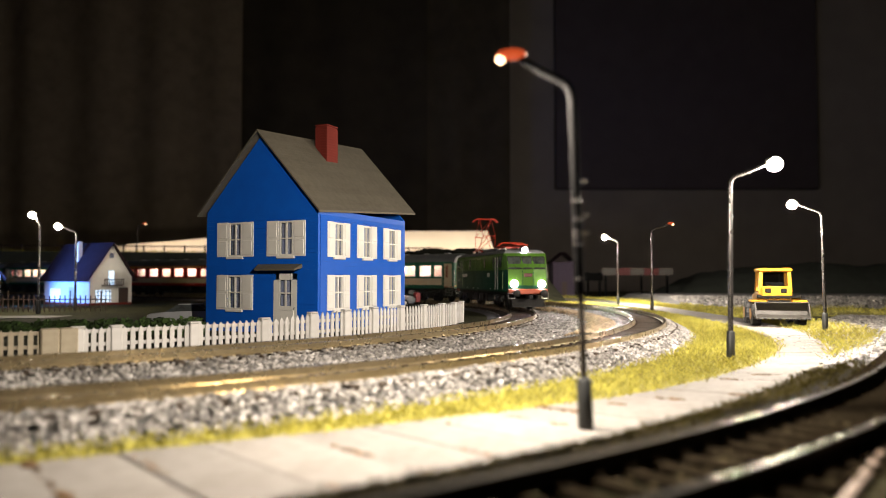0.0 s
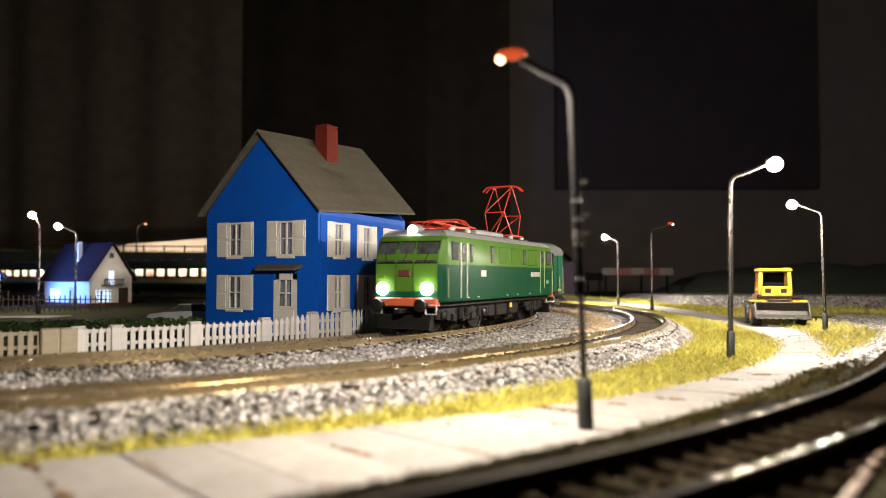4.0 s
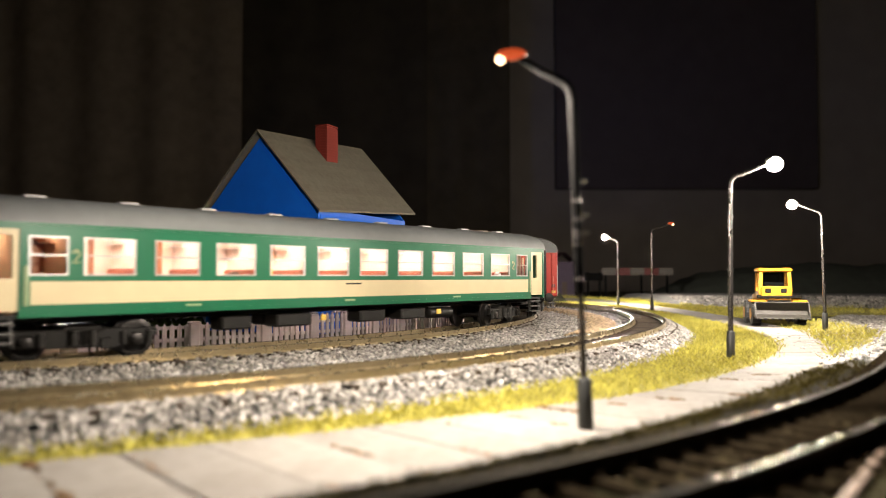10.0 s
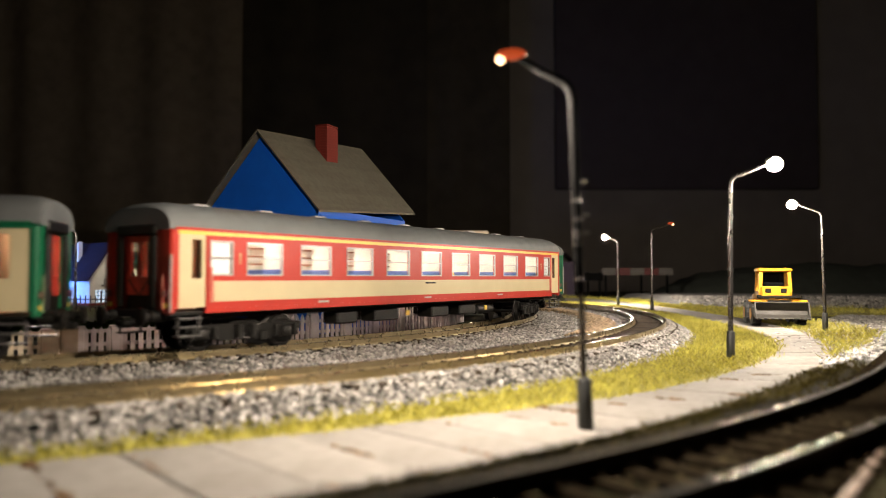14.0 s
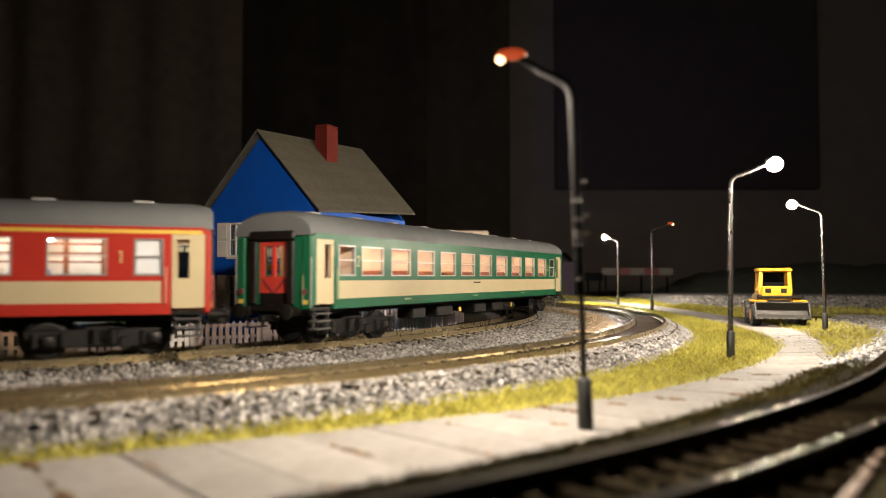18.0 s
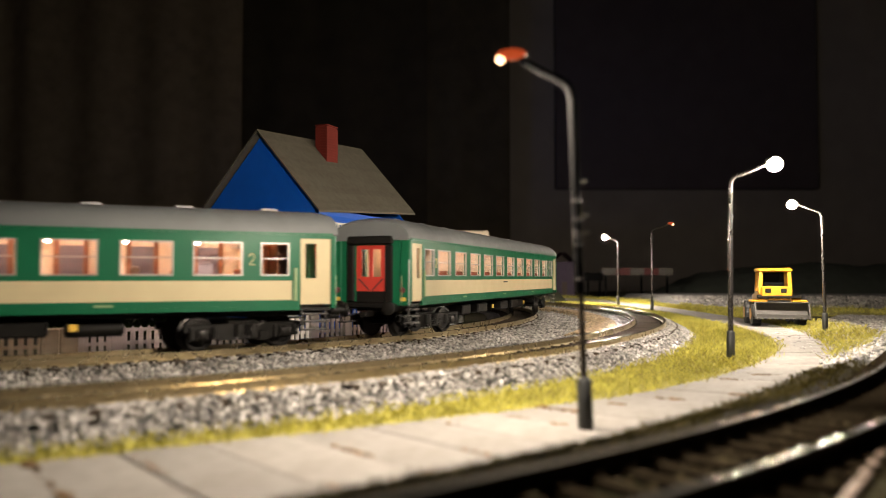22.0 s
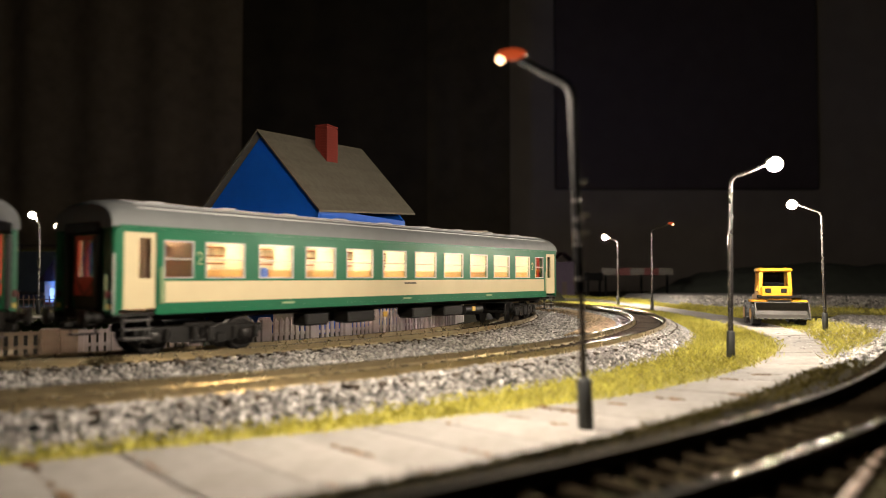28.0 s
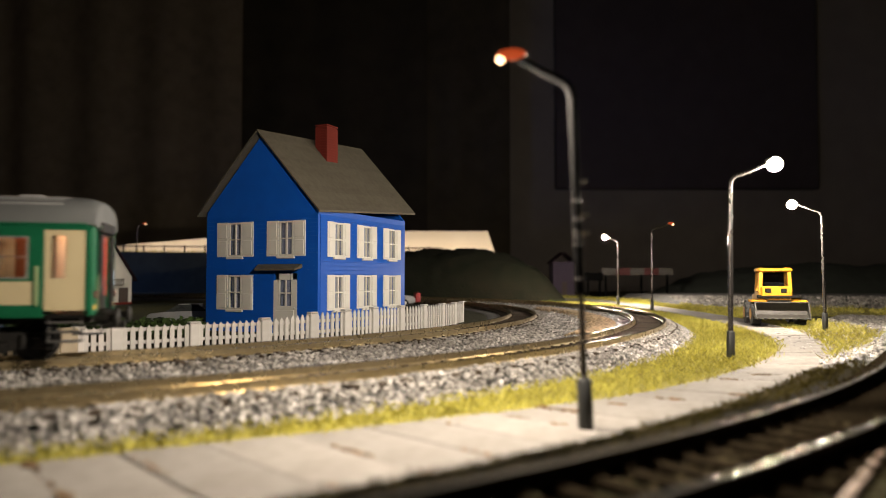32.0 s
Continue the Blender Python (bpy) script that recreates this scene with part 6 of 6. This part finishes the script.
# ---- electric locomotive ----
def locomotive():
    c = thing("electric_locomotive", "two-tone green electric locomotive with red pantographs", "locomotive", at(0, 0, 0))
    L, NOSE, zb, zs, zt = 76.0, 9.0, 13.0, 28.7, 40.6
    W = 16.4
    # body shell: outline in plan with tapered ends, swept in bands
    LF, NF = 73.6, 7.6  # the leading end is a little shorter
    plan = [(LF, W), (LF + NF * 0.78, W * 0.88), (LF + NF, W * 0.24), (LF + NF, -W * 0.24), (LF + NF * 0.78, -W * 0.88), (LF, -W)]
    plan += [(-L, -W), (-L - NOSE * 0.78, -W * 0.88), (-L - NOSE, -W * 0.24), (-L - NOSE, W * 0.24), (-L - NOSE * 0.78, W * 0.88), (-L, W)]

    def ring(z, inset, slope):
        out = []
        for x, y in plan:
            xx = x - math.copysign(slope, x) if x > LF or x < -L else x
            out.append((xx * (1 - inset / 90), y * (1 - inset / 17), z))
        return out

    lower = Geo().loft([ring(zb, 0.3, 0), ring(zb + 0.6, 0, 0), ring(zs, 0, 0.4)])
    part("lower_body", lower, GREEN_D, c, "dark green lower body", None, 25)
    upper = Geo().loft([ring(zs + 0.02, 0, 0.4), ring(31, 0, 0.8), ring(zt - 1.5, 0.25, 4.5), ring(zt, 0.9, 5.2)])
    body = part("upper_body", upper, GREEN_L, c, "light green upper body", None, 25)
    roof = Geo().loft([ring(zt + 0.02, 0.9, 5.2), ring(zt + 1.6, 2.4, 6.5), ring(zt + 2.8, 5.0, 8.5), ring(zt + 3.3, 8.5, 11)])
    rf = part("roof", roof, LOCOROOF, c, "grey roof", None, 25)
    part("roof_hatch", Geo().cbox(-20, 18, -6.5, 6.5, 43.4, 46.6, 0.6), LOCOROOF, rf)
    part("roof_box", Geo().cbox(22, 30, -4, 4, 43.2, 45.0, 0.4), BLACK, rf)
    part("roof_box", Geo().cbox(-66, -60, -5, 5, 42.8, 44.8, 0.4), LOCOROOF, rf)
    part("roof_walkway", Geo().box(-64, 64, -11.2, -9.6, 43.2, 43.7).box(-64, 64, 9.6, 11.2, 43.2, 43.7), BLACK, rf)
    for sy in (1, -1):
        f = sy  # the two sides are point-symmetric
        def yb(a, b):
            return sorted((sy * a, sy * b))
        for a, b in ((46.6, 49.5), (20.4, 24.2), (-27.2, -23.4), (55.4, 59.0), (-58.2, -54.8)):
            w = part("window", Geo().cbox(a - 0.4, b + 0.4, *yb(W - 0.6, W + 0.15), 29.9, 38.0, 0.3), BLACK, c, "dark rounded body window")
            part("pane", Geo().cbox(a + 0.1, b - 0.1, *yb(W, W + 0.22), 30.4, 37.5, 0.2), CURTWIN, w)
        for a, b in ((62.8, 69.6), (-74.3, -64.6)):
            w = part("cab_window", Geo().cbox(a - 0.4, b + 0.4, *yb(W - 0.6, W + 0.15), 30.2, 38.4, 0.4), BLACK, c, "cab side window")
            part("pane", Geo().cbox(a + 0.2, b - 0.2, *yb(W, W + 0.25), 30.8, 37.8, 0.2), WINDSH, w)
        for a, b in ((-0.6, 13.6), (-17.8, -3.3), (-46.7, -31.1)):
            v = Geo().cbox(a, b, *yb(W - 0.4, W + 0.1), 29.9, 38.0, 0.2)
            gr = part("grille", v, GREEN_L, c)
            sl = Geo()
            for k in range(9):
                sl.box(a + 0.6, b - 0.6, *yb(W + 0.1, W + 0.35), 30.5 + 0.82 * k, 30.95 + 0.82 * k)
            part("louvre", sl, GREEN_L, gr, "", None, 0)
        for u in (60.6, 54.0, -52.5, -60.0):
            part("handrail", Geo().cbox(u - 0.38, u + 0.38, *yb(W + 0.05, W + 0.5), 14.5 if u != -60.0 else 17, 38.2, 0.2), SILVER if u > 0 else HANDG, c, "pale vertical handrail")
        part("door", Geo().cbox(54.8, 59.8, *yb(W - 0.5, W + 0.1), 14.2, 28.6, 0.2), GREEN_D, c)
        part("sill_line", Geo().box(-L, LF, *yb(W, W + 0.2), zs - 0.15, zs + 0.15), GREEN_L, c)
        for zq in (18.6, 22.8, 26.6):
            part("body_rib", Geo().box(-L + 1, L - 24, *yb(W, W + 0.1), zq - 0.12, zq + 0.12), GREEN_D, c)
        part("grille_edge", Geo().box(-46.9, -30.9, *yb(W - 0.2, W + 0.16), 38.0, 38.3).box(-46.9, -30.9, *yb(W - 0.2, W + 0.16), 29.6, 29.9), BLACK, c)
        part("nose_edge", Geo().tube([(-L - 0.1, sy * (W + 0.1), 14), (-L - 0.1, sy * (W + 0.1), 30), (-L + 1.5, sy * (W + 0.05), 38.5)], 0.25, 6), HANDG, c)
        # plain bars where emblem and number stand
        eb = Geo()
        for k in range(3):
            eb.cbox(31.2 + 2.15 * k, 33.0 + 2.15 * k, *yb(W, W + 0.35), 23.6, 26.6, 0.15)
        part("emblem_bars", eb, SILVER, c, "pale raised emblem")
        nb = Geo()
        for k in range(7):
            nb.cbox(-37.6 - 2.28 * k, -36.0 - 2.28 * k, *yb(W, W + 0.3), 23.6, 26.2, 0.12)
        part("number_bars", nb, SILVER, c, "pale raised number")
        part("data_plate", Geo().box(-68.6, -64.8, *yb(W, W + 0.15), 19.8, 21.6), VENTP, c)
        for u in (52, 40, 2, -14, -34):
            part("marking_bar", Geo().box(u - 1.2, u + 1.2, *yb(W, W + 0.12), 14.2, 14.8), SILVER, c)
    for sx in (1, -1):
        def xb(a, b):
            return sorted((sx * a, sx * b))
        Lx, NX = (LF, NF) if sx > 0 else (L, NOSE)
        xf = Lx + NX
        # windscreens and light green panels follow the faces of the nose
        def nose(edge, t, z, out):
            (ax, ay), (bx, by) = edge
            ln = math.hypot(bx - ax, by - ay)
            nx_, ny_ = (by - ay) / ln, -(bx - ax) / ln
            if nx_ < 0:
                nx_, ny_ = -nx_, -ny_
            back = 0.4 + max(0.0, z - 28.7) * 0.41 if z > 28.7 else 0.4 * (z - 13) / 15.7
            return sx * (ax + (bx - ax) * t - back + nx_ * out), ay + (by - ay) * t + ny_ * out, z

        def nose_panel(edge, t0, t1, z0, z1, lo, hi):
            q = [nose(edge, t0, z0, lo), nose(edge, t1, z0, lo), nose(edge, t1, z1, lo), nose(edge, t0, z1, lo)]
            return Geo().hexa(q + [nose(edge, t0, z0, hi), nose(edge, t1, z0, hi), nose(edge, t1, z1, hi), nose(edge, t0, z1, hi)])

        edges = [((xf, -W * 0.24), (xf, W * 0.24)), ((xf, W * 0.24), (Lx + NX * 0.78, W * 0.88)), ((xf, -W * 0.24), (Lx + NX * 0.78, -W * 0.88))]
        for edge in edges:
            part("front_panel", nose_panel(edge, 0.02, 0.98, 17.5, 28.9, -0.3, 0.18), GREEN_L, c, "light green front panel", None, 0)
            fr_ = part("windscreen_frame", nose_panel(edge, 0.03, 0.97, 29.0, 38.4, -0.6, 0.25), BLACK, c, "", None, 0)
            part("windscreen", nose_panel(edge, 0.08, 0.92, 29.6, 37.8, -0.4, 0.4), WINDSH, fr_, "cab windscreen", None, 0)
            part("wiper", Geo().tube([nose(edge, 0.45, 29.6, 0.8), nose(edge, 0.6, 34.2, 0.8)], 0.16, 5), BLACK, fr_)
        for sy in (-1, 1):
            h = part("headlight_housing", Geo().disc((sx * (xf - 2.6), sy * 10.2, 18.6), 0, [(sx * -1, 2.9), (sx * 1.6, 2.9), (sx * 2.2, 2.5)], 18), SILVER, c)
            part("headlight", Geo().disc((sx * (xf - 0.3), sy * 10.2, 18.6), 0, [(sx * -0.5, 2.6), (sx * 0.4, 2.6), (sx * 0.9, 1.7)], 16), HEADLIGHT if sx > 0 else DARKIN, h, "bright white headlight" if sx > 0 else "")
            part("step_frame", Geo().tube([(sx * (xf + 0.5), sy * 12.5 - 2.4, 8.4), (sx * (xf + 0.5), sy * 12.5 + 2.4, 8.4), (sx * (xf + 0.5), sy * 12.5 + 2.4, 12), (sx * (xf + 0.5), sy * 12.5 - 2.4, 12), (sx * (xf + 0.5), sy * 12.5 - 2.4, 8.4)], 0.3, 6), SILVER, c)
            part("corner_rail", Geo().tube([(sx * (Lx + 0.4), sy * (W + 0.4), 15), (sx * (Lx + 0.4), sy * (W + 0.4), 27)], 0.25, 6), HANDG, c)
        tl = part("top_light_housing", Geo().disc((sx * (xf - 10), 0, 43.2), 0, [(sx * -4, 2.4), (sx * 2, 2.6), (sx * 2.6, 2.2)], 16), LOCOROOF, c)
        part("top_light", Geo().disc((sx * (xf - 7.6), 0, 43.2), 0, [(sx * 0.0, 2.1), (sx * 0.6, 1.9), (sx * 0.9, 1.0)], 14), HEADLIGHT if sx > 0 else DARKIN, tl, "bright white top headlight" if sx > 0 else "")
        bm_ = part("buffer_beam", Geo().cbox(*xb(xf - 4, xf + 0.6), -14.5, 14.5, 11.2, 15.0, 0.5), ORANGE, c, "orange-red buffer beam")
        part("snow_plough", Geo().hexa([(sx * (xf - 2), -12, 2.2), (sx * (xf + 1.5), -12, 2.2), (sx * (xf + 1.5), 12, 2.2), (sx * (xf - 2), 12, 2.2), (sx * (xf - 3), -12, 8), (sx * (xf - 1), -12, 8), (sx * (xf - 1), 12, 8), (sx * (xf - 3), 12, 8)]), BLACK, c)
        part("emblem_plate", Geo().cbox(*xb(xf - 0.2, xf + 0.5), -3, 3, 23.6, 26.2, 0.3), MAROON, c, "dark red front emblem plate")
        buffers(c, sx * xf, sx)
    part("underframe", Geo().cbox(-L - 4, LF + 3, -13, 13, 10.6, 13.0, 0.5), BLACK, c)
    for a, b in ((-20, -8), (-4, 10), (13, 22)):
        for sy in (-1, 1):
            part("equipment_box", Geo().cbox(a, b, *sorted((sy * 14, sy * 6)), 4.6, 10.6, 0.6), BLACK, c)
    part("warning_plate", Geo().box(-11, -8, 14.0, 14.3, 8, 10.4), YELLOW_S, c, "small yellow plate")
    # pantographs: the front one lies flat, the rear one is raised to a diamond
    def panto(x0, raised):
        pg = part("pantograph", Geo().box(-11, 11, -8, -7.2, 0, 0.8).box(-11, 11, 7.2, 8, 0, 0.8).box(-11, -10, -8, 8, 0, 0.8).box(10, 11, -8, 8, 0, 0.8), REDPAINT, c, "red raised pantograph" if raised else "red folded pantograph", at(x0, 0, 45.6))
        for xx in (-9, 9):
            for yy in (-7.6, 7.6):
                part("insulator", Geo().disc((xx, yy, -2.4), 2, [(0, 0.8), (0.6, 1.5), (1.2, 1.0), (1.8, 1.5), (2.4, 0.9)], 12), WHITE, pg)
        h1, h2, k = (12.8, 27.2, 13.6) if raised else (1.6, 3.0, 24.0)
        for yy in (-1, 1):
            for xx in (-1, 1):
                part("lower_arm", Geo().tube([(xx * 5, yy * 7, 0.9), (xx * k, yy * 5.5, h1)], 0.32, 6), REDPAINT, pg)
                part("upper_arm", Geo().tube([(xx * k, yy * 5.5, h1), (xx * 1.2, yy * 5.0, h2)], 0.22, 6), REDPAINT, pg)
        for xx in (-1, 1):
            part("cross_bar", Geo().tube([(xx * k, -5.5, h1), (xx * k, 5.5, h1)], 0.36, 6).tube([(xx * 5, -7, 0.9), (xx * k, 5.5, h1)], 0.25, 6).tube([(xx * k, -5.5, h1), (xx * 1.2, 5.0, h2)], 0.22, 6), REDPAINT, pg)
        hd = Geo()
        for xx in (-2.2, 2.2):
            hd.tube([(xx, -11, h2 - 1.8), (xx, -9, h2 + 0.4), (xx, -7, h2 + 0.9), (xx, 7, h2 + 0.9), (xx, 9, h2 + 0.4), (xx, 11, h2 - 1.8)], 0.45, 6)
        hd.box(-2.4, 2.4, -5.4, -4.8, h2 - 0.2, h2 + 0.5).box(-2.4, 2.4, 4.8, 5.4, h2 - 0.2, h2 + 0.5)
        part("collector_head", hd, REDPAINT, pg)
    panto(41, False)
    panto(-37, True)
    bg = [bogie(c, sx * 49, 17.4, 7.2, 13.2, (-8, 0, 8)) for sx in (1, -1)]
    return c, bg


loco = locomotive()


# ---- motion of the train ----
# seconds and the place of the first coach's middle along the curve
TRAVEL = [(-1, -957.0), (0, -898.0), (1, -839.5), (2, -780.5), (3, -721.5), (4, -662.5), (5, -603.3), (6, -544.2), (7, -486.6), (8, -430.4), (9, -375.9), (10, -319.6), (11, -262.5), (12, -204.2), (13, -143.0), (14, -81.8), (15.5, 9.0),
          (17, 99.4), (18, 160.3), (19, 219.4), (20, 280.6), (21, 342.6), (22, 403.6), (23, 465.6), (25, 591.6), (27, 721.5), (28, 787.6), (28.5, 819.0), (29, 851.4), (29.5, 886.6), (30, 919.6), (31, 982.8), (32, 1045.6), (33, 1107.0)]


def travelled(t):
    k = max(i for i in range(len(TRAVEL) - 1) if TRAVEL[i][0] <= t)
    (t0, s0), (t1, s1) = TRAVEL[k], TRAVEL[k + 1]
    return s0 + (s1 - s0) * (t - t0) / (t1 - t0)


def vehicle_rows(lead, pivot):
    body_, front, rear = [], [], []
    for k in range(65):
        t = k * 0.5
        s = travelled(t) + lead
        fx, fy, fh = on_track(s + pivot)
        rx_, ry_, rh = on_track(s - pivot)
        h = math.atan2(fy - ry_, fx - rx_)
        body_.append((t, at((fx + rx_) / 2, (fy + ry_) / 2, RAIL_Z, math.degrees(h))))
        for rows_, hh, sx in ((front, fh, 1), (rear, rh, -1)):
            dh = (math.degrees(hh - h) + 180) % 360 - 180
            rows_.append((t, at(sx * pivot, 0, 0, dh)))
    return body_, front, rear


def motions():
    for (vehicle, bogies), lead, pivot in ((loco, 241.0, 49.0), (coach1, 2.3, 99.0), (coach2, -282.7, 99.0), (coach3, -567.7, 99.0), (coach4, -852.7, 99.0), (coach5, -1137.7, 99.0)):
        body_, front, rear = vehicle_rows(lead, pivot)
        walk(vehicle, body_)
        walk(bogies[0], front)
        walk(bogies[1], rear)


motions()
